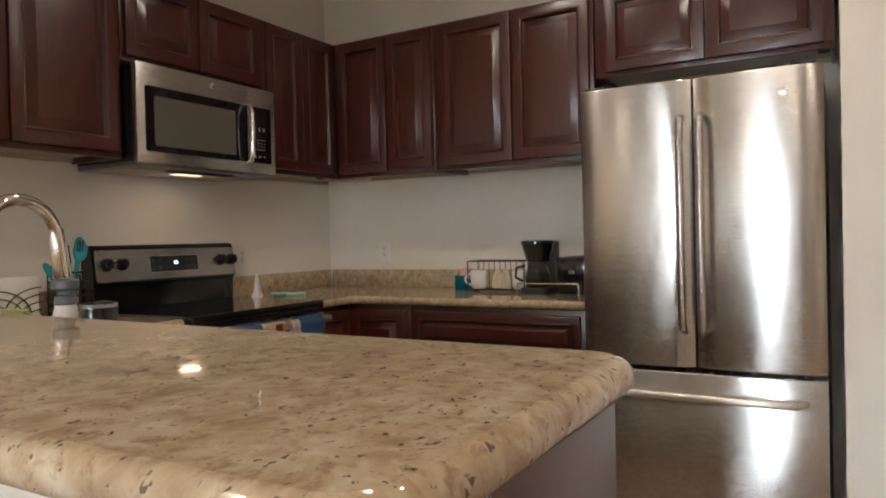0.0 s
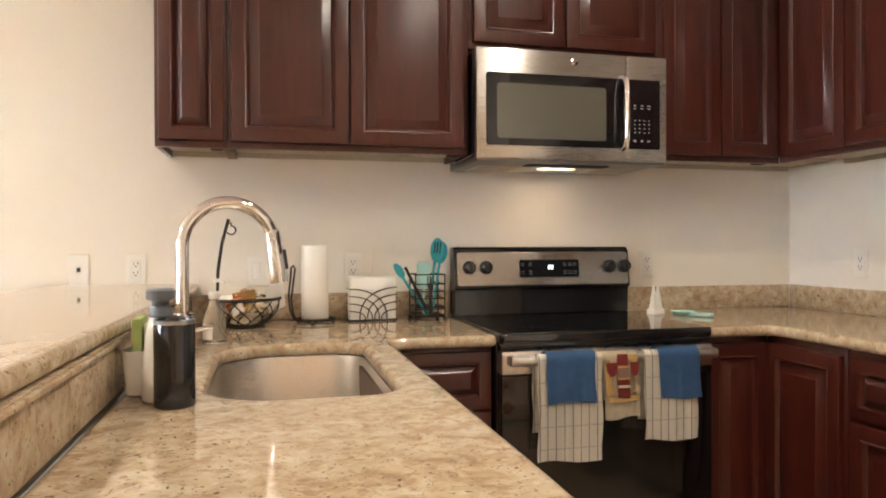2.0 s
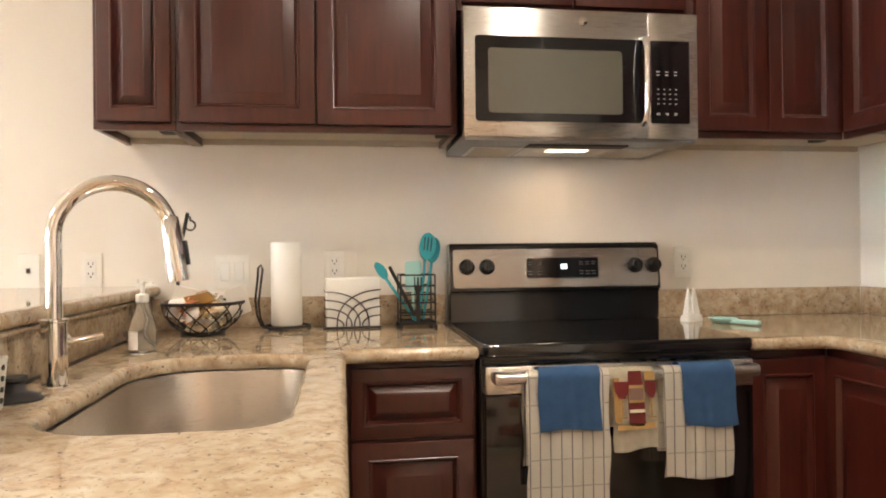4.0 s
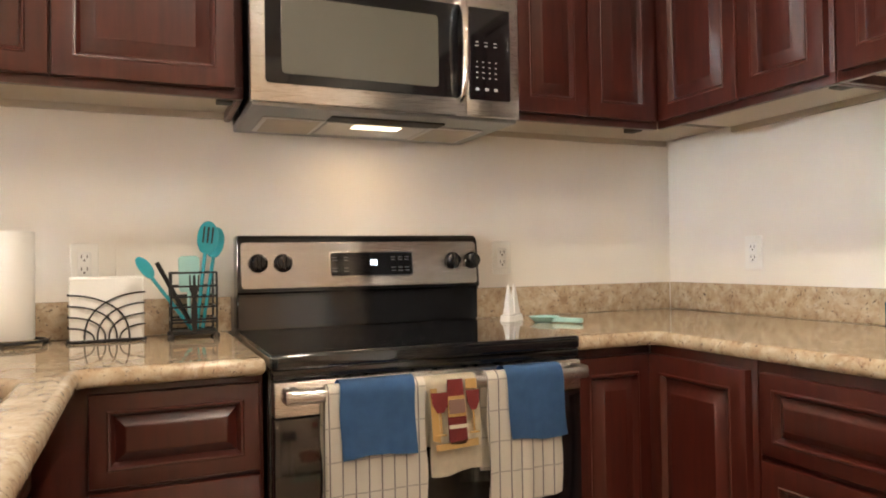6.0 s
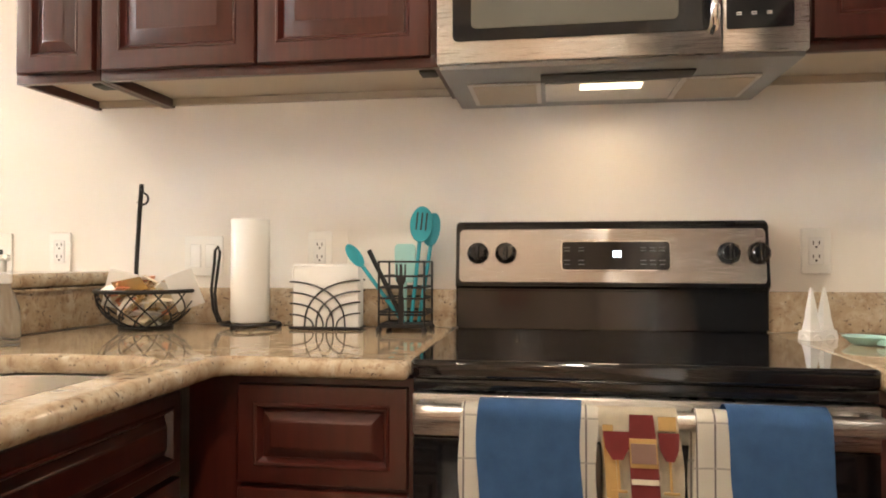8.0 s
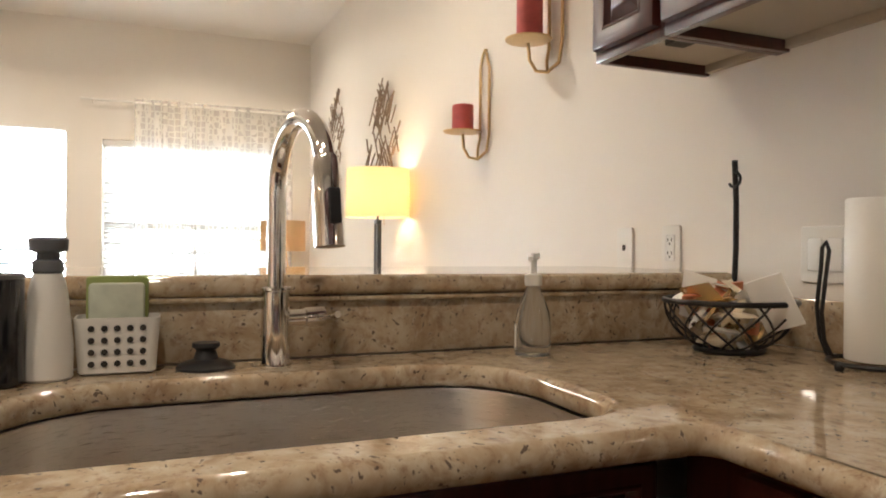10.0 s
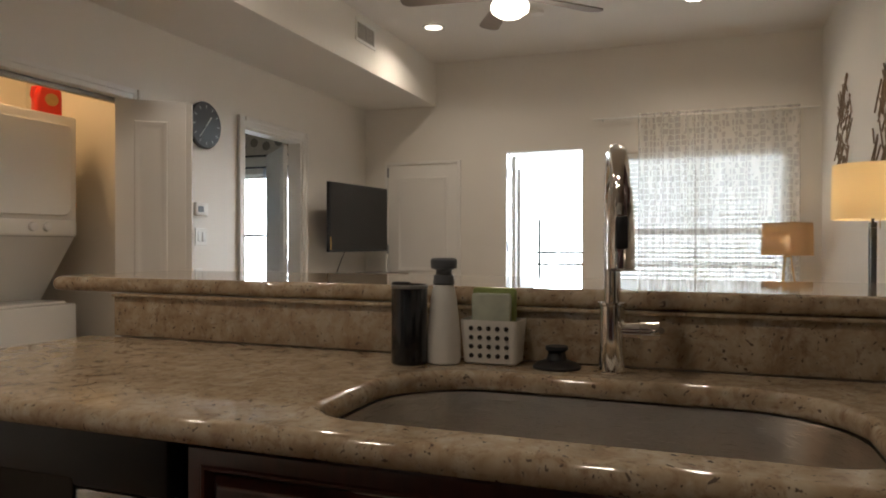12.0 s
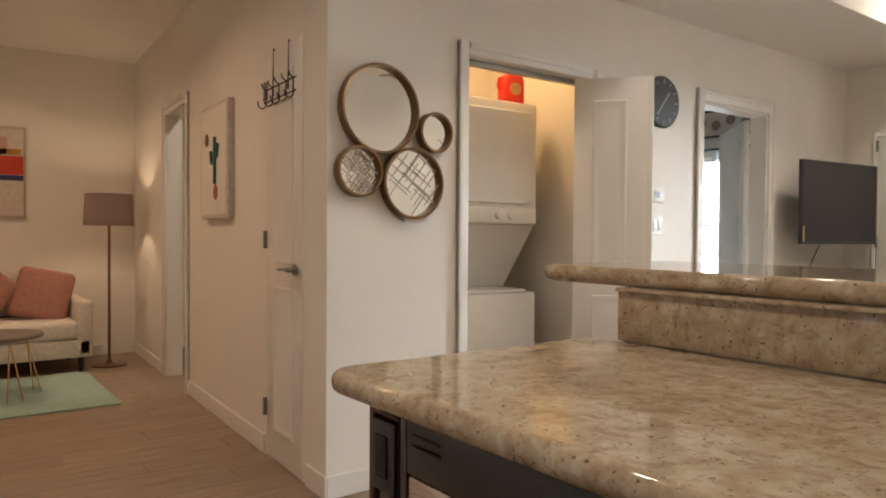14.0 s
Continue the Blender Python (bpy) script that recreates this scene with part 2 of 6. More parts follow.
SHADEW = sheer("lamp_shade_cream", (0.90, 0.80, 0.58), 0.03)
SHADEB = sheer("lamp_shade_burlap", (0.55, 0.40, 0.25), 0.12)
SHADEP = sheer("lamp_shade_taupe", (0.27, 0.21, 0.19), 0.0)
CURTAIN = sheer("sheer_curtain", (0.86, 0.83, 0.78), 0.62, True)
CURTAINB = sheer("bedroom_curtain", (0.70, 0.74, 0.78), 0.30)
BLIND = paint("blind_slat", (0.78, 0.77, 0.75), 0.5, 0.02)
SCREEN = mat("tv_screen", (0.012, 0.012, 0.013), 0.16)
SOFA = cloth("white_upholstery", (0.72, 0.64, 0.55))
BLUSH = cloth("blush_cushion", (0.42, 0.20, 0.15))
RUG = cloth("mint_rug", (0.34, 0.46, 0.38), 0.95, 120)
GREY = paint("grey_wood", (0.20, 0.16, 0.13), 0.5, 0.05)
CANVAS = cloth("canvas", (0.66, 0.58, 0.50))
LED = mat("display_digits", (0.1, 0.1, 0.1), 0.4, emit=(0.75, 0.9, 1.0), power=2.5)
GLOW = mat("lit_lens", (1, 0.95, 0.85), 0.4, emit=(1, 0.9, 0.75), power=9)
LENS = mat("hood_lens", (1, 0.9, 0.75), 0.4, emit=(1, 0.85, 0.6), power=1.4)
BULB = mat("bulb", (1, 0.8, 0.5), 0.4, emit=(1, 0.72, 0.4), power=40)
HAZE = mat("bright_haze", (0.9, 0.92, 0.95), 0.9, emit=(0.80, 0.91, 1.0), power=50)


# ---- building helpers ----
def thing(name, label, category, x=0, y=0, z=0, rz=0, group="", kind=""):
    ob = new(name)
    ob.empty_display_size = 0.05
    ob.matrix_world = pose(x, y, z, 0, 0, rz)
    return tagged(ob, label, category, group, kind)


def mesh_of(bm, name, smooth=False):
    bmesh.ops.recalc_face_normals(bm, faces=bm.faces)
    me = bpy.data.meshes.new(name)
    bm.to_mesh(me)
    bm.free()
    if smooth:
        me.polygons.foreach_set("use_smooth", [True] * len(me.polygons))
        me.set_sharp_from_angle(angle=radians(38))
    return me


def part(name, bm, material, parent=None, label="", m=None, smooth=True):
    me = bm if isinstance(bm, bpy.types.Mesh) else mesh_of(bm, name, smooth)
    if not me.materials:
        me.materials.append(material)
    ob = new(name, me)
    if parent:
        ob.parent = parent
    if m is not None:
        ob.matrix_basis = m
    return tagged(ob, label)


def box(x0, x1, y0, y1, z0, z1, bevel=0.0, bm=None, segs=2):
    one = bmesh.new()
    bmesh.ops.create_cube(one, size=1)
    bmesh.ops.scale(one, vec=(abs(x1 - x0), abs(y1 - y0), abs(z1 - z0)), verts=one.verts)
    bmesh.ops.translate(one, vec=((x0 + x1) / 2, (y0 + y1) / 2, (z0 + z1) / 2), verts=one.verts)
    if bevel:
        bmesh.ops.bevel(one, geom=one.edges[:], offset=bevel, segments=segs, profile=0.5, affect="EDGES")
    if bm is None:
        return one
    return add_bm(bm, one)


def add_bm(bm, other, m=None):
    if m is not None:
        bmesh.ops.transform(other, matrix=m, verts=other.verts)
    me = bpy.data.meshes.new("tmp")
    other.to_mesh(me)
    other.free()
    bm.from_mesh(me)
    bpy.data.meshes.remove(me)
    return bm


def lathe(profile, n=32, cap=True):
    """A turned body round z from (radius, height) pairs, bottom to top."""
    bm = bmesh.new()
    rings = []
    for r, z in profile:
        rings.append([bm.verts.new((r * math.cos(2 * math.pi * k / n), r * math.sin(2 * math.pi * k / n), z)) for k in range(n)])
    for a, b in zip(rings, rings[1:]):
        for k in range(n):
            bm.faces.new((a[k], a[(k + 1) % n], b[(k + 1) % n], b[k]))
    if cap:
        bm.faces.new(rings[0][::-1])
        bm.faces.new(rings[-1])
    return bm


def loft(rings, cap0=True, cap1=True):
    bm = bmesh.new()
    vs = [[bm.verts.new(p) for p in r] for r in rings]
    n = len(vs[0])
    for a, b in zip(vs, vs[1:]):
        for k in range(n):
            bm.faces.new((a[k], a[(k + 1) % n], b[(k + 1) % n], b[k]))
    if cap0:
        bm.faces.new(vs[0][::-1])
    if cap1:
        bm.faces.new(vs[-1])
    return bm


def rounded(points, n=6):
    """Outline from (x, y, radius) corners."""
    out = []
    for i, (x, y, r) in enumerate(points):
        a = Vector(points[i - 1][:2]); b = Vector((x, y)); c = Vector(points[(i + 1) % len(points)][:2])
        if r <= 0:
            out.append((x, y))
            continue
        u, v = (a - b).normalized(), (c - b).normalized()
        ang = u.angle(v)
        d = r / math.tan(ang / 2)
        o = b + (u + v).normalized() * (r / math.sin(ang / 2))
        p0, p1 = b + u * d - o, b + v * d - o
        a0 = math.atan2(p0.y, p0.x)
        da = (math.atan2(p1.y, p1.x) - a0 + math.pi) % (2 * math.pi) - math.pi
        out += [(o.x + r * math.cos(a0 + da * k / n), o.y + r * math.sin(a0 + da * k / n)) for k in range(n + 1)]
    return out


def curve_mesh(name, cu):
    ob = bpy.data.objects.new("tmp", cu)
    scene.collection.objects.link(ob)
    me = bpy.data.meshes.new_from_object(ob.evaluated_get(bpy.context.evaluated_depsgraph_get()))
    bpy.data.objects.remove(ob)
    bpy.data.curves.remove(cu)
    me.name = name
    me.polygons.foreach_set("use_smooth", [True] * len(me.polygons))
    me.set_sharp_from_angle(angle=radians(38))
    return me


def slab(name, outlines, z0, z1, bevel=0.004, segs=3):
    """A flat slab with holes and rounded edges; first outline outside, the others holes."""
    cu = bpy.data.curves.new(name, "CURVE")
    cu.dimensions, cu.fill_mode = "2D", "BOTH"
    cu.bevel_depth, cu.bevel_resolution, cu.offset = bevel, segs, -bevel
    cu.extrude = (z1 - z0) / 2 - bevel
    for o in outlines:
        s = cu.splines.new("POLY")
        s.points.add(len(o) - 1)
        for p, (x, y) in zip(s.points, o):
            p.co = (x, y, 0, 1)
        s.use_cyclic_u = True
    me = curve_mesh(name, cu)
    me.transform(Matrix.Translation((0, 0, (z0 + z1) / 2)))
    return me


def wires(name, lines, r, closed=False, res=2):
    cu = bpy.data.curves.new(name, "CURVE")
    cu.dimensions, cu.bevel_depth, cu.bevel_resolution = "3D", r, res
    cu.use_fill_caps = True
    for pts in lines:
        s = cu.splines.new("POLY")
        s.points.add(len(pts) - 1)
        for p, c in zip(s.points, pts):
            p.co = (*c, 1)
        s.use_cyclic_u = closed
    return curve_mesh(name, cu)


def arc(cx, cy, cz, r, a0, a1, n, plane="xz"):
    out = []
    for k in range(n + 1):
        a = radians(a0 + (a1 - a0) * k / n)
        c, s = r * math.cos(a), r * math.sin(a)
        out.append({"xz": (cx + c, cy, cz + s), "xy": (cx + c, cy + s, cz), "yz": (cx, cy + c, cz + s)}[plane])
    return out


def turned(x, y, z, rz):
    return pose(x, y, z, 0, 0, rz)


def structure(name, bm, material, label="", category="wall", smooth=False):
    ob = part(name, bm, material, None, label, smooth=smooth)
    return tagged(ob, label, category, kind="structure")


# ---- large structure ----
XF, YL, XH, YH = -7.535, -4.05, -2.85, -8.45   # far wall, long side wall, hall wall, hall end wall
XE = -0.70                                     # wall beside the fridge
H = 2.88


def wall_with_holes(name, axis, at, thick, a0, a1, z1, holes, label, material=None):
    """A wall in the plane axis = at, from a0 to a1, with holes (b0, b1, z0, z1) right through."""
    bm = bmesh.new()
    cuts = sorted({a0, a1, *[h[0] for h in holes], *[h[1] for h in holes]})
    for b0, b1 in zip(cuts, cuts[1:]):
        mid, spans, z = (b0 + b1) / 2, [], 0.0
        for h in sorted((h for h in holes if h[0] < mid < h[1]), key=lambda h: h[2]):
            spans.append((z, h[2]))
            z = h[3]
        spans.append((z, z1))
        for s0, s1 in spans:
            if s1 - s0 > 0.001:
                if axis == "x":
                    box(at, at + thick, b0, b1, s0, s1, bm=bm)
                else:
                    box(b0, b1, at, at + thick, s0, s1, bm=bm)
    bmesh.ops.remove_doubles(bm, verts=bm.verts, dist=0.0005)
    return structure(name, bm, material or WALL, label)


wall_with_holes("wall_north", "y", 0, 0.14, XF, 0.14, H, [], "cream painted kitchen and living room wall")
wall_with_holes("wall_east", "x", 0, 0.14, -2.78, 0, H, [], "cream painted wall behind the fridge")
structure("wall_fridge_side", box(XE, 0.14, YH, -2.765, 0, H), WALL, "cream painted wall beside the fridge")
wall_with_holes("wall_west", "x", XF, -0.16, -6.6, 0.14, H,
                [(-2.65, -1.89, 0, 2.02), (-1.65, -0.24, 0.62, 1.95), (-5.62, -4.90, 0.55, 1.89)],
                "cream painted wall with balcony door and window")
wall_with_holes("wall_south", "y", YL, -0.12, XF, XH, H,
                [(-4.47, -3.60, 0, 2.0), (-6.34, -5.545, 0, 2.01)], "cream painted wall with laundry closet and bedroom doorway")
wall_with_holes("wall_hall", "x", XH, -0.12, YH, YL - 0.12, H, [(-7.10, -6.45, 0, 2.05)], "cream painted hall wall")
wall_with_holes("wall_hall_end", "y", YH, -0.12, -4.6, 0.14, H, [], "cream painted wall behind the white sofa")
structure("wall_laundry", box(-4.62, -3.46, -5.06, -4.98, 0, 2.8), WALL, "laundry closet back wall")
structure("wall_laundry_side", box(-4.62, -4.54, -4.98, -4.17, 0, 2.8), WALL, "laundry closet side wall")
structure("wall_laundry_side_east", box(-3.54, -3.46, -4.98, -4.17, 0, 2.8), WALL, "laundry closet side wall")
structure("wall_bedroom", box(-7.53, -4.7, -6.72, -6.6, 0, H), WALL, "bedroom end wall")
structure("wall_bedroom_side", box(-4.76, -4.66, -6.6, -4.17, 0, H), WALL, "bedroom side wall")
structure("wall_bathroom", box(-4.66, -4.56, -8.45, -5.4, 0, H), WALL, "bathroom side wall")
structure("floor_slab", box(-7.7, 0.14, -8.6, 0.14, -0.12, -0.012), GREY, "dark subfloor under the planks", "floor")
structure("ceiling", box(-7.7, 0.14, -8.6, 0.14, H, H + 0.1), CEIL, "plain white ceiling", "ceiling")
structure("ceiling_hall", box(XH - 0.30, XE, -8.45, -4.18, 2.72, H - 0.002), CEIL, "lower white hall ceiling", "ceiling")
structure("ceiling_laundry", box(-4.62, -3.46, -5.06, -4.17, 2.8, 2.9), CEIL, "laundry closet ceiling", "ceiling")
structure("soffit", box(XF + 0.001, XH, YL + 0.001, -3.30, 2.475, H - 0.001, 0.004), WALL, "cream soffit along the wall", "soffit")

# outside
structure("ground", box(-90, -7.7, -80, 80, -4.2, -4.0), paint("ground_haze", (0.45, 0.44, 0.40), 0.9), "pale ground below the balcony", "ground")
structure("backdrop", box(-75.2, -75, -70, 70, -4, 45), HAZE, "bright hazy daylight", "backdrop")
structure("balcony_floor", box(-9.3, -7.7, -7, 1, -0.2, -0.05), paint("concrete", (0.5, 0.48, 0.45), 0.9), "pale concrete balcony floor", "balcony")


def casing(name, axis, at, out, b0, b1, z1, label, w=0.075):
    """Door casing round an opening on the wall plane axis = at; out: which way it stands proud."""
    t = thing(name, label, "door casing", kind="structure")
    for a, b, c, d in ((b0 - w, b0, 0, z1 + w), (b1, b1 + w, 0, z1 + w), (b0, b1, z1, z1 + w)):
        for k, (e, s) in enumerate(((0.016, 0), (0.026, 0.02))):
            lo, hi = a, b
            if b - a < 0.1 and k:
                lo, hi = (a, a + 0.03) if a < b0 else (b - 0.03, b)
            z0 = c if not (b - a > 0.1 and k) else d - 0.03
            bm = box(at, at + out * e, lo, hi, z0, d, 0.004) if axis == "x" else box(lo, hi, at, at + out * e, z0, d, 0.004)
            part("moulding", bm, TRIM, t)
    return t


casing("trim_bedroom_door", "y", YL, 1, -6.34, -5.545, 2.01, "white painted bedroom door casing")
casing("trim_laundry", "y", YL, 1, -4.47, -3.60, 2.0, "white painted laundry closet casing", 0.06)
casing("trim_hall_door", "x", XH, 1, -7.10, -6.45, 2.05, "white painted bathroom door casing", 0.07)
casing("trim_storage_door", "x", XF, 1, -3.80, -3.075, 1.92, "white painted storage door casing", 0.03)
jb = thing("jamb_bedroom", "white painted bedroom door jamb", "door jamb", kind="structure")
part("jamb", box(-6.34, -6.322, YL - 0.12, YL, 0, 2.01), TRIM, jb)
part("jamb", box(-5.563, -5.545, YL - 0.12, YL, 0, 2.01), TRIM, jb)
part("jamb", box(-6.322, -5.563, YL - 0.12, YL, 1.992, 2.01), TRIM, jb)
for nm, b in (("baseboard", (XH, XH + 0.014, -4.25, YL + 0.014)), ("baseboard", (XH, XH + 0.014, -6.38, -4.80)), ("baseboard", (XH, XH + 0.014, YH, -7.17)),
              ("baseboard", (XH, -3.525, YL, YL + 0.014)), ("baseboard", (-5.47, -4.53, YL, YL + 0.014)), ("baseboard", (XF, -6.415, YL, YL + 0.014)),
              ("baseboard", (XH + 0.014, XE, YH, YH + 0.014)), ("baseboard", (XF, XF + 0.014, -3.04, -2.66))):
    structure(nm, box(*b, 0, 0.10, 0.004), TRIM, "white painted baseboard", "baseboard")


# ---- cabinets ----
def ring(w, h, inset, y):
    return [(inset, y, inset), (w - inset, y, inset), (w - inset, y, h - inset), (inset, y, h - inset)]


def panel_front(w, h, border=0.056, thick=0.02):
    """Raised-panel front; stands in the xz plane and faces -y."""
    b = min(border, w * 0.235, h * 0.235)
    v = min(0.036, w * 0.13, h * 0.13)
    return loft([ring(w, h, 0.0, 0), ring(w, h, 0, -thick + 0.004), ring(w, h, 0.0015, -thick + 0.001), ring(w, h, 0.004, -thick), ring(w, h, b - 0.011, -thick),
                 ring(w, h, b - 0.008, -thick - 0.0025), ring(w, h, b - 0.004, -thick - 0.001), ring(w, h, b + 0.001, -thick + 0.010), ring(w, h, b + 0.004, -thick + 0.013),
                 ring(w, h, b + v - 0.004, -thick + 0.002), ring(w, h, b + v, -thick - 0.002), ring(w, h, b + v + 0.003, -thick - 0.0025)])


def cabinet(name, label, m, w, d, z0, z1, fronts, group, upper=False, toe=False, drop=0.0, rail=None, sides=(True, True)):
    """Cabinet unit with its back at local y = 0, its front at y = -d. fronts: (name, x0, x1, z0, z1)."""
    t = thing(name, label, "cabinet", group=group)
    t.matrix_world = m
    low = z0 + (0.03 if upper else 0.10 if toe else 0)
    part("body", box(0.001, w - 0.001, -d, -0.003, low, z1 - drop, 0.001), CHERRY, t)
    if upper:
        part("face_rail", box(0.001, (rail or w) - 0.001, -d, -d + 0.02, z0, low - 0.0005, 0.001), CHERRY, t)
        for a in [v for v, on in zip((0.001, w - 0.017), sides) if on]:
            part("side_rail", box(a, a + 0.016, -d + 0.0205, -0.003, z0, low - 0.0005, 0.001), CHERRY, t)
        part("underside", box(0.018, w - 0.018, -d + 0.021, -0.02, low - 0.006, low - 0.001), BEIGE, t, "pale beige underside panel")
        part("cleat", box(0.018, w - 0.018, -0.018, -0.003, z0 + 0.006, low - 0.001), BEIGE, t, "pale beige wall cleat")
        part("catch", box((rail or w) - 0.06, (rail or w) - 0.02, -d + 0.05, -d + 0.10, z0 + 0.002, low - 0.007, 0.003), SLOT, t, "black plastic catch")
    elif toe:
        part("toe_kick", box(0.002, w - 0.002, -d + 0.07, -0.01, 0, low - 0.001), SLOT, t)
    for nm, a, b, c, e in fronts:
        part(nm, panel_front(b - a, e - c), CHERRY, t, m=Matrix.Translation((a, -d - 0.001, c)))
    return t


UP0, UP1, UD = 1.533, 2.275, 0.318
DOOR_U = "dark cherry wall cabinet with raised-panel doors"


def upper(m, w, splits, z0=UP0, label=DOOR_U, rail=None, sides=(True, True)):
    fr = [("door", a + 0.003, b - 0.003, z0 + 0.022, UP1 - 0.012) for a, b in zip(splits, splits[1:])]
    return cabinet("wall_cabinet", label, m, w, UD, z0, UP1, fr, "kitchen wall cabinets", upper=True, rail=rail, sides=sides)


# along the range wall
upper(turned(-2.722, 0, 0, 0), 0.232, [0.012, 0.224], label="narrow dark cherry wall cabinet with one raised-panel door")
upper(turned(-2.49, 0, 0, 0), 0.845, [0.01, 0.41, 0.825])
upper(turned(-1.645, 0, 0, 0), 0.765, [0.012, 0.377, 0.75], z0=1.922, label="short dark cherry cabinet above the microwave")
upper(turned(-0.88, 0, 0, 0), 0.877, [0.02, 0.277, 0.540], label="dark cherry corner wall cabinet with narrow doors", rail=0.561, sides=(True, False))
# along the fridge wall
upper(turned(0, -0.319, 0, -90), 0.648, [0.024, 0.356, 0.636], label="dark cherry corner wall cabinet with narrow doors", sides=(False, True))
upper(turned(0, -0.97, 0, -90), 0.83, [0.02, 0.43, 0.815])
upper(turned(0, -1.805, 0, -90), 0.94, [0.045, 0.472, 0.91], z0=1.885, label="short dark cherry cabinet above the fridge")

BD = 0.60
BASE = "dark cherry base cabinet with raised-panel fronts"


def base(m, w, fronts, label=BASE, drop=0.0, depth=BD):
    return cabinet("base_cabinet", label, m, w, depth, 0, 0.874, fronts, "kitchen base cabinets", toe=True, drop=drop)


base(turned(-2.098, 0, 0, 0), 0.45, [("drawer_front", 0.11, 0.44, 0.672, 0.858), ("drawer_front", 0.11, 0.44, 0.40, 0.662), ("drawer_front", 0.11, 0.44, 0.125, 0.39)],
     "dark cherry three-drawer base cabinet beside the range")
base(turned(-0.872, 0, 0, 0), 0.27, [("door", 0.012, 0.262, 0.125, 0.85)], "narrow dark cherry corner base cabinet")
base(turned(0, -0.602, 0, -90), 0.368, [("door", 0.012, 0.35, 0.125, 0.85)], "narrow dark cherry corner base cabinet")
base(turned(0, -0.972, 0, -90), 0.86, [("drawer_front", 0.02, 0.84, 0.668, 0.85), ("door", 0.02, 0.427, 0.125, 0.655), ("door", 0.433, 0.84, 0.125, 0.655)],
     "dark cherry base cabinet with a wide drawer above two doors")
# peninsula, facing the kitchen
PX = -2.635
base(turned(PX, -1.64, 0, 90), 1.018, [("false_front", 0.02, 0.98, 0.70, 0.85), ("door", 0.02, 0.497, 0.125, 0.69), ("door", 0.503, 0.98, 0.125, 0.69)],
     "dark cherry sink base cabinet in the peninsula", 0.25, 0.535)
ec = base(turned(PX, -2.395, 0, 90), 0.133, [("filler_panel", 0.01, 0.123, 0.125, 0.86)], "narrow dark cherry end cabinet beside the dishwasher", 0.0, 0.535)
ol = thing("outlet", "dark brown electrical outlet in the end cabinet", "outlet", PX + 0.557, -2.33, 0.775, 90)
part("plate", box(-0.035, 0.035, -0.006, 0.0, -0.057, 0.057, 0.002), DARKPL, ol)
part("socket", box(-0.016, 0.016, -0.009, -0.0065, -0.034, 0.034, 0.002), SLOT, ol)

# bar wall under the raised counter
structure("wall_bar", box(-2.80, -2.66, -2.328, -0.002, 0, 1.0238), WALL, "painted half wall carrying the raised bar", "half wall")

# ---- granite ----
def granite(name, me, label):
    return tagged(part(name, me, GRANITE, None), label, "countertop")


SX0, SX1, SY0, SY1 = -2.482, -2.092, -1.428, -0.688
sink_hole = rounded([(SX0, SY0, 0.16), (SX1, SY0, 0.085), (SX1, SY1, 0.085), (SX0, SY1, 0.16)], 10)
left_top = rounded([(-2.638, -0.004, 0), (-2.638, -2.405, 0.02), (-2.0, -2.405, 0.05), (-2.0, -0.655, 0.02), (-1.648, -0.655, 0.01), (-1.648, -0.004, 0)], 6)
granite("granite_worktop", slab("granite_worktop", [left_top, sink_hole[::-1]], 0.876, 0.914, 0.017, 5), "polished beige speckled granite worktop with sink cutout")
right_top = rounded([(-0.868, -0.004, 0), (-0.868, -0.655, 0.01), (-0.628, -0.655, 0.03), (-0.628, -1.845, 0.02), (-0.004, -1.845, 0), (-0.004, -0.004, 0)], 6)
granite("granite_worktop", slab("granite_worktop", [right_top], 0.876, 0.914, 0.017, 5), "polished beige speckled granite corner worktop")
bar_top = rounded([(-3.155, -0.004, 0), (-3.155, -2.595, 0.05), (-2.655, -2.595, 0.06), (-2.615, -0.004, 0)], 6)
granite("granite_bar", slab("granite_bar", [bar_top], 1.024, 1.062, 0.018, 5), "polished beige speckled granite raised bar top")
tagged(part("granite_riser", box(-2.659, -2.64, -2.328, -0.004, 0.9145, 1.0236, 0.001), GRANITE), "beige speckled granite riser under the bar", "backsplash")
tagged(part("granite_ledge", box(-2.64, -2.629, -2.328, -0.026, 1.0155, 1.0232, 0.002), GRANITE), "narrow granite ledge moulding under the bar", "moulding")
for x0, x1 in ((-2.638, -1.648), (-0.868, -0.022)):
    tagged(part("granite_backsplash", box(x0, x1, -0.022, -0.002, 0.9145, 1.016, 0.003), GRANITE), "low beige granite backsplash", "backsplash")
tagged(part("granite_backsplash", box(-0.022, -0.002, -1.845, -0.0225, 0.9145, 1.016, 0.003), GRANITE), "low beige granite backsplash", "backsplash")


def offset_ring(o, k, z):
    cx, cy = (SX0 + SX1) / 2, (SY0 + SY1) / 2
    hx, hy = (SX1 - SX0) / 2, (SY1 - SY0) / 2
    return [(cx + (x - cx) * (1 + k / hx), cy + (y - cy) * (1 + k / hy), z) for x, y in o]


sk = thing("sink", "undermounted brushed stainless steel sink bowl", "sink")
part("bowl", loft([offset_ring(sink_hole, 0.006, 0.875), offset_ring(sink_hole, 0.004, 0.87), offset_ring(sink_hole, -0.004, 0.72), offset_ring(sink_hole, -0.012, 0.70), offset_ring(sink_hole, -0.035, 0.69), offset_ring(sink_hole, -0.15, 0.685)], False, True), SINKST, sk)
part("drain", lathe([(0.055, 0.6852), (0.055, 0.689), (0.045, 0.690), (0.04, 0.687)], 28), CHROME, sk, m=Matrix.Translation((-2.285, -1.08, 0)))

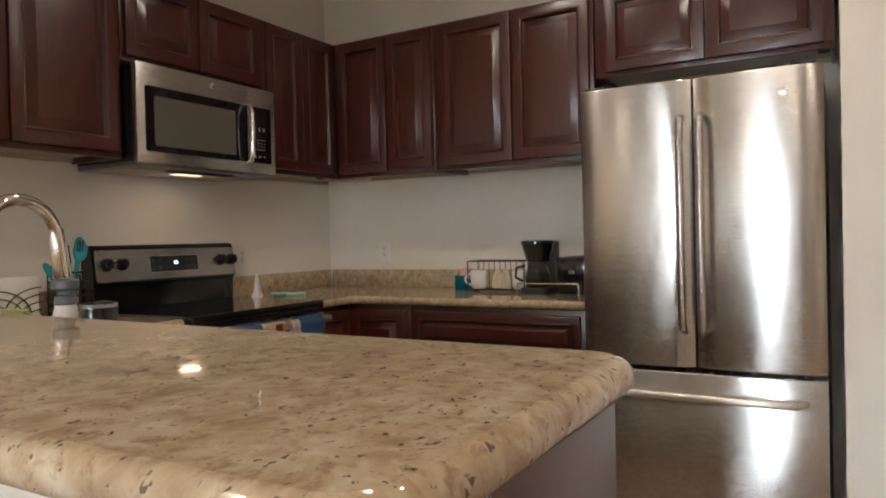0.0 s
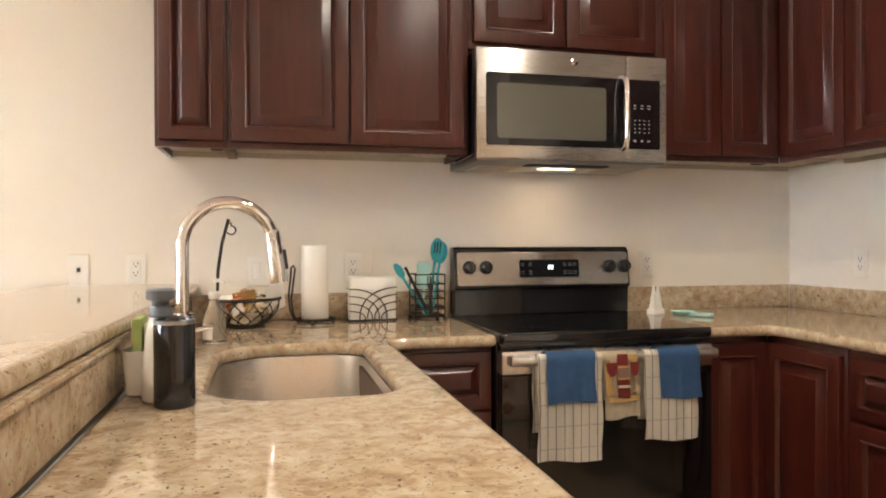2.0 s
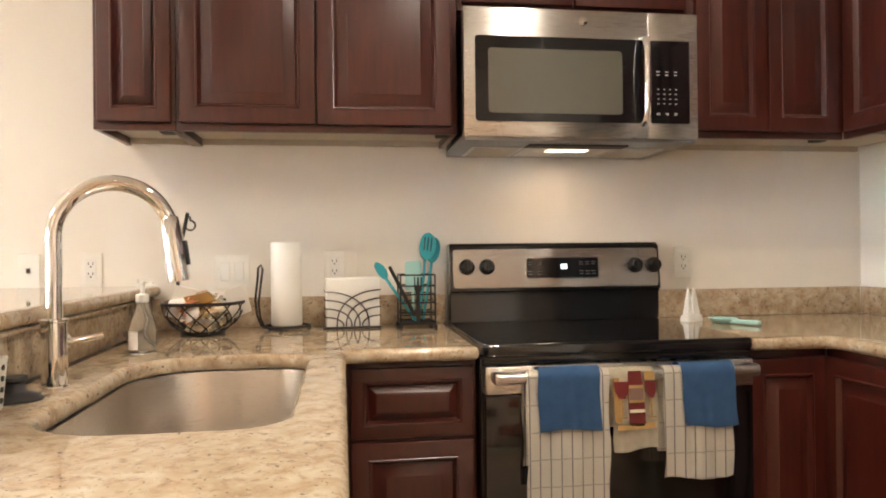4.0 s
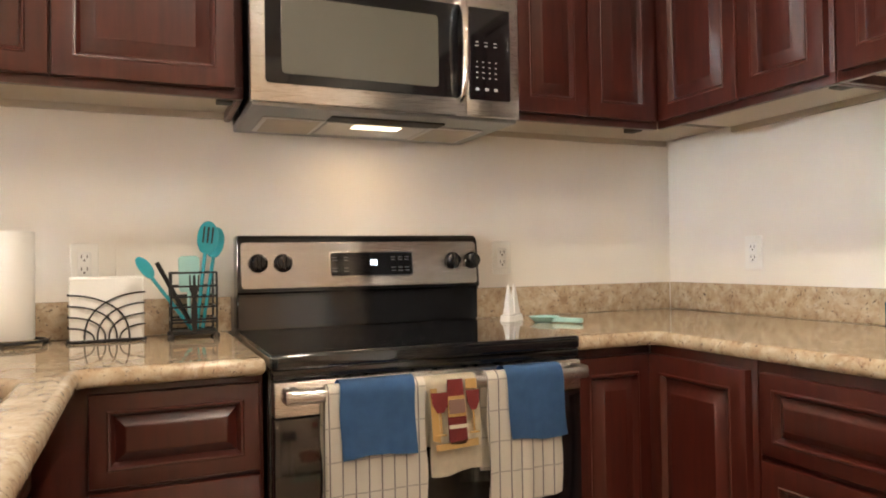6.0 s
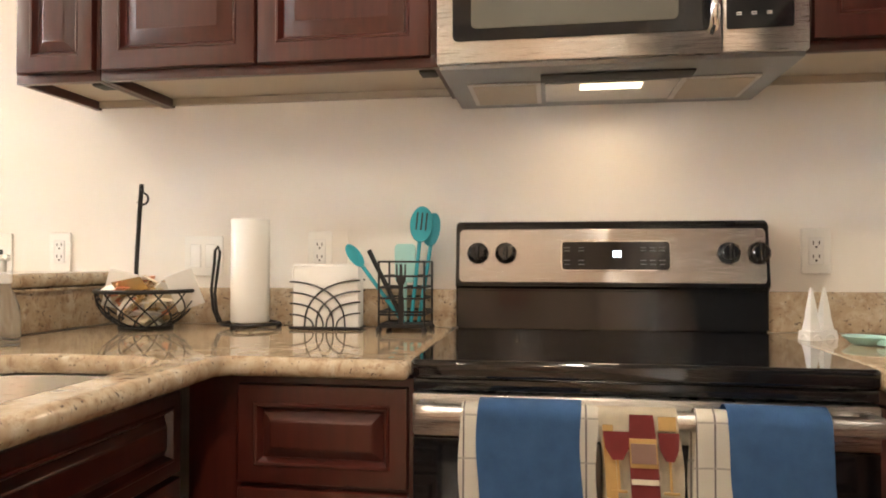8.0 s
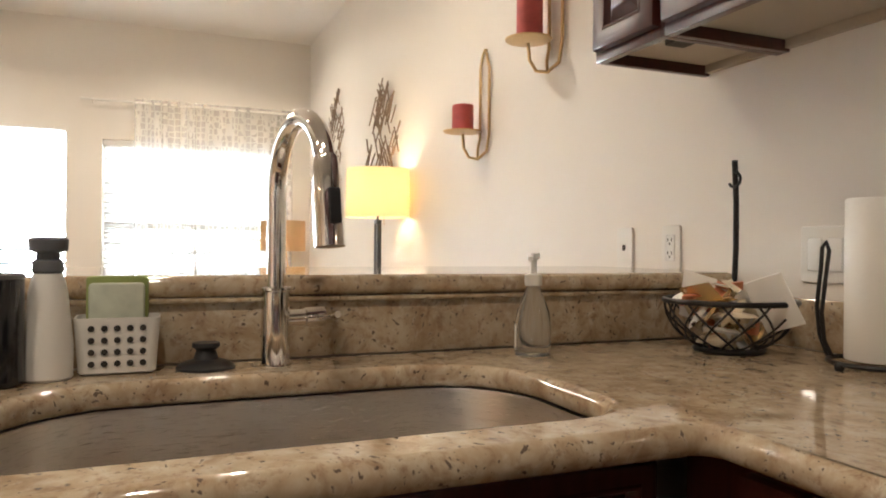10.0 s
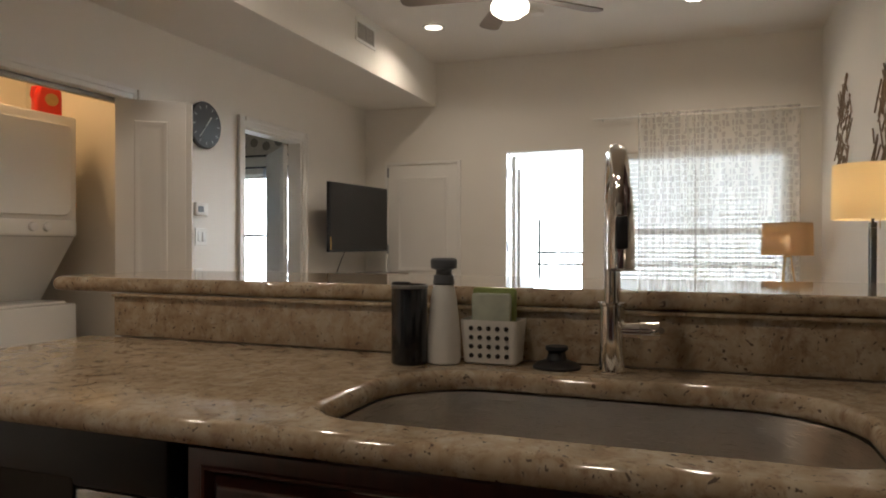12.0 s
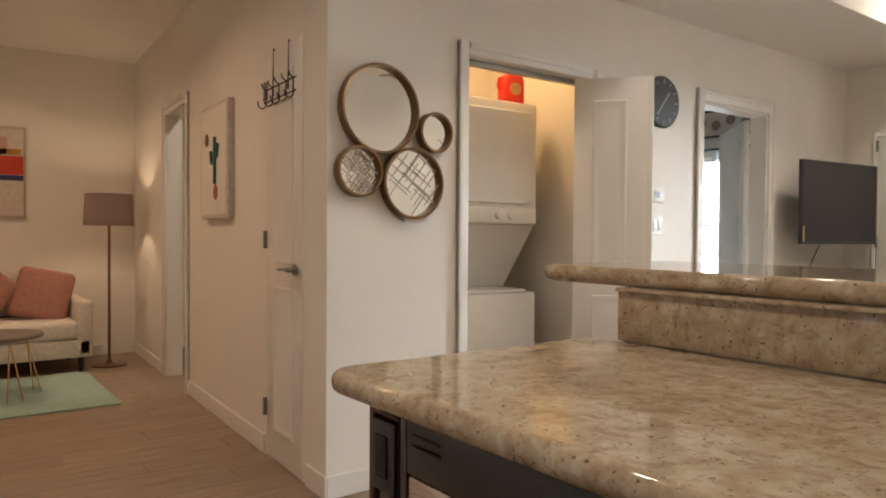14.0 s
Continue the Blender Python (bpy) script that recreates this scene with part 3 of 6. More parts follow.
# ---- range ----
RX0, RX1 = -1.642, -0.874
rg = thing("range", "black and stainless steel electric range with glass cooktop", "range")
part("body", box(RX0, RX1, -0.63, -0.03, 0.02, 0.885, 0.003), BLACK, rg)
part("cooktop", slab("cooktop", [rounded([(RX0 - 0.002, -0.04, 0.01), (RX0 - 0.002, -0.675, 0.02), (RX1 + 0.002, -0.675, 0.02), (RX1 + 0.002, -0.04, 0.01)])], 0.886, 0.919, 0.008, 3), BLACKGLASS, rg, "black glass cooktop")
part("front_strip", box(RX0 + 0.004, RX1 - 0.004, -0.665, -0.631, 0.865, 0.8855, 0.002), BLACK, rg)
dr = part("oven_door", box(RX0 + 0.004, RX1 - 0.004, -0.672, -0.632, 0.25, 0.785, 0.004), BLACKGLASS, rg, "black glass oven door")
part("door_band", box(RX0 + 0.004, RX1 - 0.004, -0.676, -0.632, 0.787, 0.862, 0.006), STEELH, dr, "stainless steel door band")
part("oven_window", box(RX0 + 0.12, RX1 - 0.12, -0.6735, -0.6725, 0.36, 0.66), WINDOWGL, dr)
HZ, HY = 0.838, -0.722
part("handle", wires("handle", [[(RX0 + 0.03, HY, HZ), (RX1 - 0.03, HY, HZ)]], 0.016, res=4), STEELH, dr, "stainless steel bar handle")
for x in (RX0 + 0.035, RX1 - 0.035):
    part("handle_post", box(x - 0.018, x + 0.018, HY - 0.012, -0.6765, HZ - 0.016, HZ + 0.016, 0.008), STEELH, dr)
part("drawer", box(RX0 + 0.004, RX1 - 0.004, -0.668, -0.632, 0.06, 0.24, 0.006), BLACK, rg)
back = bmesh.new()
prof = [(-0.012, 0.9195), (-0.085, 0.9195), (-0.078, 1.02), (-0.104, 1.03), (-0.085, 1.18), (-0.07, 1.193), (-0.012, 1.193)]
bm = bmesh.new()
f0 = [bm.verts.new((RX0 + 0.002, y, z)) for y, z in prof]
f1 = [bm.verts.new((RX1 - 0.002, y, z)) for y, z in prof]
bm.faces.new(f0); bm.faces.new(f1[::-1])
for k in range(len(prof)):
    bm.faces.new((f0[k], f0[k - 1], f1[k - 1], f1[k]))
back.free()
bmesh.ops.bevel(bm, geom=bm.edges[:], offset=0.004, segments=2, affect="EDGES")
bg = part("backguard", bm, BLACK, rg)
TILT = math.degrees(math.atan2(0.019, 0.15))
pm = pose((RX0 + RX1) / 2, -0.096, 1.105, -TILT)
pn = part("control_panel", slab("control_panel", [rounded([(-0.372, -0.068, 0.012), (0.372, -0.068, 0.012), (0.372, 0.068, 0.012), (-0.372, 0.068, 0.012)])], -0.003, 0.003, 0.002), STEEL, bg, "brushed stainless control panel")
pn.matrix_basis = pm @ pose(0, 0, 0, 90)
part("display", slab("display", [rounded([(-0.112, -0.035, 0.008), (0.148, -0.035, 0.008), (0.148, 0.035, 0.008), (-0.112, 0.035, 0.008)])], -0.001, 0.003, 0.001), BLACKGLASS, bg, m=pm @ pose(0, -0.004, 0, 90))
part("display_edge", slab("display_edge", [rounded([(-0.116, -0.039, 0.01), (0.152, -0.039, 0.01), (0.152, 0.039, 0.01), (-0.116, 0.039, 0.01)])], -0.001, 0.002, 0.0008), CHROME, bg, m=pm @ pose(0, -0.003, 0, 90))
for dx in (0.008, 0.020):
    dg = bmesh.new()
    for a, b, c, e in ((0, 0.008, 0.014, 0.016), (0, 0.008, 0.007, 0.009), (0, 0.008, 0, 0.002), (0, 0.002, 0, 0.016), (0.006, 0.008, 0, 0.016)):
        box(a, b, -0.0005, 0.0005, c, e, bm=dg)
    part("digit", dg, LED, bg, "lit clock digit", m=pm @ pose(dx + 0.004, -0.0078, -0.004))
for gx in (-0.10, -0.065, 0.085, 0.108, 0.13):
    for gz in (-0.022, -0.012, 0.012, 0.020):
        part("legend", box(-0.007, 0.007, -0.0004, 0.0004, -0.0012, 0.0012), GREYPL, bg, m=pm @ pose(gx, -0.0076, gz))
KNOB = mesh_of(add_bm(lathe([(0.027, 0), (0.027, 0.006), (0.022, 0.009), (0.020, 0.026), (0.017, 0.029)], 28), box(-0.006, 0.006, -0.021, 0.021, 0.02, 0.034, 0.002)), "knob", True)
for kx in (-1.582, -1.511, -0.972, -0.903):
    part("knob", KNOB, BLACK, bg, "black control knob", m=pm @ pose(kx - (RX0 + RX1) / 2, -0.0045, 0.006, 90))

# ---- microwave ----
MX0, MX1, MZ0, MZ1, MY = -1.640, -0.888, 1.512, 1.908, -0.405
mw = thing("microwave", "stainless steel over-the-range microwave with lit underside", "microwave")
part("body", box(MX0 + 0.004, MX1 - 0.004, MY + 0.03, -0.004, MZ0 + 0.012, MZ1, 0.003), BLACK, mw)
SPL = MX0 + 0.585
dm = part("door", box(MX0, SPL - 0.001, MY, MY + 0.029, MZ0 + 0.002, MZ1, 0.004), STEELH, mw, "brushed steel door")
part("door_glass", slab("door_glass", [rounded([(MX0 + 0.035, 1.560, 0.012), (SPL - 0.012, 1.560, 0.012), (SPL - 0.012, 1.820, 0.012), (MX0 + 0.035, 1.820, 0.012)])], -0.001, 0.003, 0.001), BLACKGLASS, dm, m=pose(0, MY - 0.001, 0, 90))
part("window", slab("window", [rounded([(MX0 + 0.075, 1.585, 0.012), (SPL - 0.085, 1.585, 0.012), (SPL - 0.085, 1.782, 0.012), (MX0 + 0.075, 1.782, 0.012)])], 0, 0.0045, 0.0008), MWGLASS, dm, m=pose(0, MY - 0.001, 0, 90))
part("badge", lathe([(0.014, 0), (0.014, 0.002), (0.012, 0.003)], 24), CHROME, dm, m=pose(MX0 + 0.375, MY - 0.0005, 1.872, 90))
hx = SPL - 0.02
part("handle", wires("handle", [[(hx, MY - 0.004, 1.556), (hx, MY - 0.03, 1.566), (hx, MY - 0.042, 1.60), (hx, MY - 0.046, 1.69), (hx, MY - 0.042, 1.78), (hx, MY - 0.03, 1.812), (hx, MY - 0.004, 1.822)]], 0.0115, res=4), CHROME, dm, "polished curved handle")
cp = part("control_side", box(SPL + 0.001, MX1, MY, MY + 0.029, MZ0 + 0.002, MZ1, 0.004), STEELH, mw)
part("keypad", slab("keypad", [rounded([(SPL + 0.008, 1.560, 0.006), (MX1 - 0.030, 1.560, 0.006), (MX1 - 0.030, 1.820, 0.006), (SPL + 0.008, 1.820, 0.006)])], -0.001, 0.003, 0.001), BLACKGLASS, cp, m=pose(0, MY - 0.001, 0, 90))
for r, kz in enumerate((1.588, 1.592, 1.622, 1.637, 1.652, 1.667, 1.712, 1.722)):
    for c in range(3 if r in (0, 1, 6, 7) else 4):
        w = 0.007 if r in (0, 1, 6, 7) else 0.004
        kx = SPL + 0.032 + c * (0.029 if r in (0, 1, 6, 7) else 0.0195)
        part("key_mark", box(kx - w * 0.75, kx + w * 0.75, MY - 0.0046, MY - 0.0040, kz - 0.0012, kz + 0.0012), PRINT, cp)
un = part("underside", box(MX0 + 0.004, MX1 - 0.004, MY + 0.012, -0.006, MZ0 - 0.0085, MZ0 + 0.0115, 0.003), GREYMETAL, mw, "grey steel underside")
for a, b in ((MX0 + 0.05, MX0 + 0.22), (MX1 - 0.22, MX1 - 0.05)):
    fl = part("filter_frame", box(a, b, -0.27, -0.06, MZ0 - 0.013, MZ0 - 0.009, 0.002), MESHMETAL, un)
    part("filter_mesh", box(a + 0.012, b - 0.012, -0.258, -0.072, MZ0 - 0.0145, MZ0 - 0.0132), BEIGE, fl)
part("vent_slot", box(-1.42, -1.09, -0.335, -0.275, MZ0 - 0.014, MZ0 - 0.009, 0.002), SLOT, un)
part("lamp_tray", box(-1.41, -1.11, -0.255, -0.07, MZ0 - 0.012, MZ0 - 0.009, 0.002), MESHMETAL, un)
part("lamp_lens", box(-1.33, -1.19, -0.245, -0.195, MZ0 - 0.0145, MZ0 - 0.0125, 0.001), LENS, un, "lit lamp lens")

# ---- fridge ----
FX, FY0, FY1, FZ = -0.765, -2.715, -1.878, 1.745
fg = thing("fridge", "stainless steel french-door fridge with bottom freezer drawer", "fridge")
part("body", box(-0.68, -0.03, FY0 + 0.004, FY1 - 0.004, 0.03, FZ - 0.012, 0.006), GREYPL, fg)
FM = (FY0 + FY1) / 2


def fridge_front(y0, y1, z0, z1):
    n = 10
    pts = [(FX + 0.08, y0), *[(FX + 0.012 * (2 * k / n - 1) ** 2 * (1 if 0 < k < n else 1.8), y0 + (y1 - y0) * k / n) for k in range(n + 1)], (FX + 0.08, y1)]
    return slab("front", [pts], z0, z1, 0.005, 2)


for y0, y1, hy, s in ((FY0, FM - 0.004, FM - 0.034, -1), (FM + 0.004, FY1, FM + 0.034, 1)):
    d = part("door", fridge_front(y0, y1, 0.695, FZ), STEEL, fg, "brushed stainless fridge door")
    part("handle", wires("handle", [[(FX - 0.006, hy, 0.83), (FX - 0.045, hy, 0.845), (FX - 0.055, hy, 0.90), (FX - 0.055, hy, 1.53), (FX - 0.045, hy, 1.59), (FX - 0.006, hy, 1.605)]], 0.0135, res=4), STEEL, d, "long vertical bar handle")
    part("hinge_cover", box(FX + 0.02, FX + 0.12, y0 + (0.02 if s < 0 else y1 - y0 - 0.10), y0 + (0.10 if s < 0 else y1 - y0 - 0.02), FZ - 0.011, FZ + 0.012, 0.004), DARKPL, d)
dw_ = part("freezer_drawer", fridge_front(FY0, FY1, 0.08, 0.678), STEEL, fg, "brushed stainless freezer drawer")
part("handle", wires("handle", [[(FX - 0.004, FY1 - 0.07, 0.60), (FX - 0.05, FY1 - 0.09, 0.60), (FX - 0.058, FY1 - 0.14, 0.60), (FX - 0.058, FY0 + 0.14, 0.60), (FX - 0.05, FY0 + 0.09, 0.60), (FX - 0.004, FY0 + 0.07, 0.60)]], 0.0135, res=4), STEELH, dw_, "horizontal bar handle")
part("badge", lathe([(0.016, 0), (0.016, 0.002), (0.013, 0.003)], 24), CHROME, fg, m=pose(FX + 0.004, FY0 + 0.12, 1.66, 90, 0, -90))
part("base_grille", box(-0.70, -0.60, FY0 + 0.02, FY1 - 0.02, 0.0, 0.075, 0.003), DARKPL, fg)

# ---- dishwasher ----
dwx = PX + 0.538
dsh = thing("dishwasher", "stainless dishwasher with dark control strip and pocket handle", "dishwasher")
part("body", box(PX + 0.02, dwx - 0.002, -2.258, -1.645, 0.10, 0.868), DARKPL, dsh)
part("door", box(dwx - 0.001, dwx + 0.025, -2.256, -1.647, 0.13, 0.765, 0.005), STEELH, dsh, "brushed stainless door")
cs = part("control_strip", box(dwx - 0.001, dwx + 0.03, -2.256, -1.647, 0.768, 0.862, 0.006), DARKPL, dsh, "dark grey control strip")
part("pocket_handle", slab("pocket_handle", [rounded([(-0.12, -0.03, 0.028), (0.12, -0.03, 0.028), (0.12, 0.03, 0.008), (-0.12, 0.03, 0.008)])], 0, 0.006, 0.002), SLOT, cs, m=turned(dwx + 0.025, -1.952, 0.752, 90) @ pose(0, 0, 0, 90))
for k in range(2):
    part("vent_slit", box(-0.035, 0.035, -0.002, 0.0, -0.0025, 0.0025, 0.0008), SLOT, cs, m=turned(dwx + 0.031, -2.20, 0.832 - k * 0.016, 90))

# ---- things on the counters ----
CT = 0.9142


def towel(name, label, x0, x1, front, back_z, material, y=HY, z=HZ, r=0.021, folds=0.004, seed=0, lean=0.0):
    """A cloth hung over the oven handle, front hem at height front."""
    rnd = random.Random(seed)
    nx, path = 22, []
    for k in range(15):
        path.append((y - r, front + (z - front) * k / 14))
    path += [(y + r * math.cos(a), z + r * math.sin(a)) for a in [math.pi * (1 - k / 8) for k in range(1, 8)]]
    for k in range(9):
        path.append((y + r * 0.9, z + (back_z - z) * k / 8))
    ph = rnd.uniform(0, 6)
    bm = bmesh.new()
    rows = []
    for i in range(nx + 1):
        u = i / nx
        row = []
        for (py, pz) in path:
            drop = max(0.0, z - pz)
            w = folds * math.sin(u * 11 + ph) * min(1, drop * 9) + folds * 0.5 * math.sin(u * 23 + ph * 2) * min(1, drop * 6)
            hem = 0.006 * math.sin(u * 5 + ph) * min(1, drop * 5)
            row.append(bm.verts.new((x0 + (x1 - x0) * u + lean * drop + 0.003 * math.sin(pz * 30 + ph), py - abs(w) * (1 if py < y else -1) - w * 0.3, pz + hem)))
        rows.append(row)
    for a, b in zip(rows, rows[1:]):
        for k in range(len(path) - 1):
            bm.faces.new((a[k], b[k], b[k + 1], a[k + 1]))
    bmesh.ops.solidify(bm, geom=bm.faces[:], thickness=0.003)
    return tagged(part(name, bm, material), label, "towel")


towel("dish_towel", "white checked dish towel hanging on the oven handle", -1.545, -1.325, 0.52, 0.60, CHECK, seed=1)
towel("dish_cloth", "plain blue cloth folded over the checked towel", -1.515, -1.350, 0.705, 0.72, BLUE, r=0.029, seed=2, folds=0.003)
towel("dish_towel", "white checked dish towel hanging on the oven handle", -1.178, -0.982, 0.565, 0.62, CHECK, seed=3, folds=0.006)
towel("dish_cloth", "plain blue cloth folded over the checked towel", -1.132, -0.982, 0.700, 0.72, BLUE, r=0.030, seed=4, folds=0.003, lean=0.10)
wt = towel("wine_towel", "cream kitchen towel printed with wine bottles and glasses", -1.322, -1.200, 0.645, 0.70, CREAM, seed=5, folds=0.002, lean=0.06)


def flat_shape(pts, y, thick=0.002):
    bm = bmesh.new()
    a = [bm.verts.new((x, y, z)) for x, z in pts]
    b = [bm.verts.new((x, y - thick, z)) for x, z in pts]
    bm.faces.new(a[::-1]); bm.faces.new(b)
    for k in range(len(pts)):
        bm.faces.new((a[k - 1], a[k], b[k], b[k - 1]))
    return bm


TY = HY - 0.0275


def print_on(name, pts, material, lift=0.0):
    """A printed patch on the leaning towel, from (x, z) corners."""
    part(name, flat_shape([(x + 0.06 * (HZ - z), z) for x, z in pts], TY - lift), material, wt)


print_on("backdrop_print", [(-1.318, 0.835), (-1.302, 0.835), (-1.300, 0.715), (-1.318, 0.722)], OCHRE)
print_on("backdrop_print", [(-1.233, 0.850), (-1.206, 0.850), (-1.206, 0.828), (-1.233, 0.828)], OCHRE)
print_on("bottle_print", [(-1.276, 0.852), (-1.240, 0.852), (-1.236, 0.800), (-1.236, 0.715), (-1.242, 0.708), (-1.274, 0.708), (-1.280, 0.715), (-1.280, 0.800)], MAROON)
print_on("label_print", [(-1.279, 0.815), (-1.237, 0.815), (-1.237, 0.770), (-1.279, 0.770)], OCHRE, 0.0025)
print_on("label_print", [(-1.277, 0.808), (-1.239, 0.808), (-1.239, 0.777), (-1.277, 0.777)], mat("label_brown", (0.22, 0.13, 0.10), 0.9), 0.0048)
print_on("band_print", [(-1.279, 0.752), (-1.237, 0.752), (-1.237, 0.744), (-1.279, 0.744)], CREAM, 0.0025)
for gx, w in ((-1.298, 0.020), (-1.219, 0.016)):
    print_on("glass_print", [(gx - w, 0.826), (gx + w, 0.826), (gx + w * 0.9, 0.800), (gx + w * 0.4, 0.782), (gx - w * 0.4, 0.782), (gx - w * 0.9, 0.800)], MAROON, 0.005)
    print_on("stem_print", [(gx - 0.002, 0.781), (gx + 0.002, 0.781), (gx + 0.002, 0.735), (gx - 0.002, 0.735)], OCHRE, 0.0025)
    print_on("foot_print", [(gx - 0.012, 0.734), (gx + 0.012, 0.734), (gx + 0.012, 0.730), (gx - 0.012, 0.730)], OCHRE, 0.0025)
print_on("border_print", [(-1.312, 0.712), (-1.210, 0.718), (-1.210, 0.702), (-1.312, 0.698)], OCHRE)

# faucet
fc = thing("faucet", "polished chrome pull-down gooseneck kitchen faucet", "faucet", -2.550, -1.056, CT, 10)
part("base", lathe([(0.027, 0), (0.027, 0.004), (0.0235, 0.006), (0.023, 0.125), (0.026, 0.127), (0.026, 0.131), (0.018, 0.133)], 32), CHROME, fc)
rr = 0.105
neck = [(0, 0, 0.132), (0, 0, 0.20), (0, 0, 0.27)] + [(rr - rr * math.cos(radians(a)), 0, 0.290 + rr * 0.98 * math.sin(radians(a))) for a in range(0, 166, 9)]
part("neck", wires("neck", [neck], 0.0155, res=6), CHROME, fc)
hd = Matrix.Translation((0.207, 0, 0.322)) @ Euler((0, radians(-8), 0)).to_matrix().to_4x4()
sp = part("spray_head", lathe([(0.013, -0.125), (0.0215, -0.124), (0.0215, -0.06), (0.018, 0.0), (0.016, 0.005)], 28), CHROME, fc, m=hd)
part("spray_button", box(0.0205, 0.0265, -0.009, 0.009, -0.095, -0.045, 0.003), DARKPL, sp, "dark rubber spray button")
part("lever_hub", lathe([(0.014, 0), (0.0145, 0.03), (0.017, 0.032), (0.017, 0.065), (0.012, 0.068)], 24), CHROME, fc, m=pose(0.0, 0.018, 0.08, -90))
part("lever", wires("lever", [[(0.0, 0.07, 0.08), (0.04, 0.075, 0.083), (0.075, 0.078, 0.09)]], 0.006, res=3), CHROME, fc)

dp = thing("soap_dispenser", "tall black cylindrical soap dispenser", "dispenser", -2.518, -1.447, CT)
part("body", lathe([(0.033, 0), (0.036, 0.003), (0.036, 0.150), (0.034, 0.156), (0.030, 0.157), (0.029, 0.148)], 36), BLACK, dp)
part("rim", lathe([(0.0365, 0.150), (0.0367, 0.156), (0.034, 0.158)], 36, False), GREYMETAL, dp)
part("nozzle", box(-0.012, 0.012, -0.035, 0.0, 0.150, 0.163, 0.004), DARKPL, dp)

ws = thing("soap_bottle", "white soap bottle with grey pump top", "bottle", -2.550, -1.386, CT)
part("bottle", lathe([(0.030, 0), (0.034, 0.004), (0.034, 0.05), (0.026, 0.13), (0.021, 0.152), (0.020, 0.156)], 32), WHITEPL, ws)
part("pump", lathe([(0.0195, 0.1565), (0.022, 0.160), (0.020, 0.175), (0.016, 0.178), (0.016, 0.186), (0.026, 0.190), (0.027, 0.206), (0.022, 0.210)], 28), GREYPL, ws, "translucent grey pump top")
cd = thing("sponge_caddy", "white perforated plastic caddy for sponges", "caddy", -2.588, -1.293, CT)


def caddy_shell():
    outer = [rounded([(-0.032 - s, -0.055 - s, 0.012), (0.032 + s, -0.055 - s, 0.012), (0.032 + s, 0.055 + s, 0.012), (-0.032 - s, 0.055 + s, 0.012)], 4) for s in (-0.006, 0, 0.003, 0.006)]
    zs = (0.0, 0.004, 0.05, 0.088)
    rings = [[(x, y, z) for x, y in o] for o, z in zip(outer, zs)]
    inner = [[(x * 0.94, y * 0.96, z) for x, y, z in rings[3]], [(x * 0.94, y * 0.96, 0.006) for x, y, z in rings[1]]]
    return loft(rings + inner)


part("basket", caddy_shell(), WHITEPL, cd)
for k in range(5):
    for j in range(4):
        part("hole", lathe([(0.0048, 0), (0.0048, 0.0015)], 12), SLOT, cd, m=pose(0.0335 + 0.003 * j / 3, -0.036 + k * 0.018, 0.018 + j * 0.018, 0, 90, 0))
tagged(part("sponge", box(-2.611, -2.593, -1.340, -1.250, CT + 0.007, CT + 0.150, 0.006), SPONGE), "green scouring sponge standing in the caddy", "sponge")
tagged(part("sponge", box(-2.589, -2.569, -1.335, -1.255, CT + 0.007, CT + 0.140, 0.006), SPONGEW), "pale sponge standing in the caddy", "sponge")
st = tagged(part("sink_stopper", lathe([(0.046, 0), (0.046, 0.004), (0.038, 0.010), (0.020, 0.016), (0.015, 0.030), (0.022, 0.036), (0.021, 0.042)], 32), DARKPL, m=pose(-2.575, -1.163, CT)), "black rubber sink stopper on the worktop", "stopper")

def arc_band(r, z0, z1, a0, a1, n=10):
    pts = [(k / n * (a1 - a0) + a0) for k in range(n + 1)]
    rim = [(rr, radians(a)) for a in pts for rr in (r,)] + [(r + 0.0006, radians(a)) for a in pts[::-1]]
    return loft([[(rr * math.cos(a), rr * math.sin(a), z) for rr, a in rim] for z in (z0, z1)])


gb = thing("soap_pump_bottle", "clear plastic hand soap bottle with white pump", "bottle", -2.515, -0.592, CT)
part("bottle", lathe([(0.030, 0), (0.033, 0.003), (0.033, 0.055), (0.030, 0.085), (0.014, 0.122), (0.013, 0.130)], 32), GELS, gb)
part("label", arc_band(0.0334, 0.012, 0.058, 200, 265), WHITEPL, gb, "small white paper label")
part("pump_collar", lathe([(0.015, 0.1305), (0.016, 0.134), (0.016, 0.150), (0.006, 0.153), (0.006, 0.178), (0.012, 0.180), (0.012, 0.190)], 24), WHITEPL, gb)
part("spout", wires("spout", [[(0, 0, 0.186), (0.02, -0.015, 0.186), (0.032, -0.024, 0.180)]], 0.005, res=2), WHITEPL, gb)

# fruit basket with packets and tall hook
bk = thing("wire_basket", "black wire basket with banana hook, filled with packets", "basket", -2.44, -0.195, CT)
R1, R0 = 0.122, 0.05
part("rim", wires("rim", [arc(0, 0, 0.100, R1, 0, 360, 48, "xy")], 0.0055, True, 3), WIRE, bk)
part("foot_ring", wires("foot_ring", [arc(0, 0, 0.006, R0 + 0.012, 0, 360, 36, "xy")], 0.006, True, 3), WIRE, bk)
for s in (1, -1):
    for k in range(12):
        a0 = 2 * math.pi * k / 12
        pts = []
        for j in range(9):
            f = j / 8
            a = a0 + s * f * 0.9
            r = R0 + (R1 - R0) * math.sin(f * math.pi / 2) ** 0.9
            pts.append((r * math.cos(a), r * math.sin(a), 0.008 + 0.092 * f ** 1.35))
        part("wire", wires("wire", [pts], 0.0022, res=1), WIRE, bk)
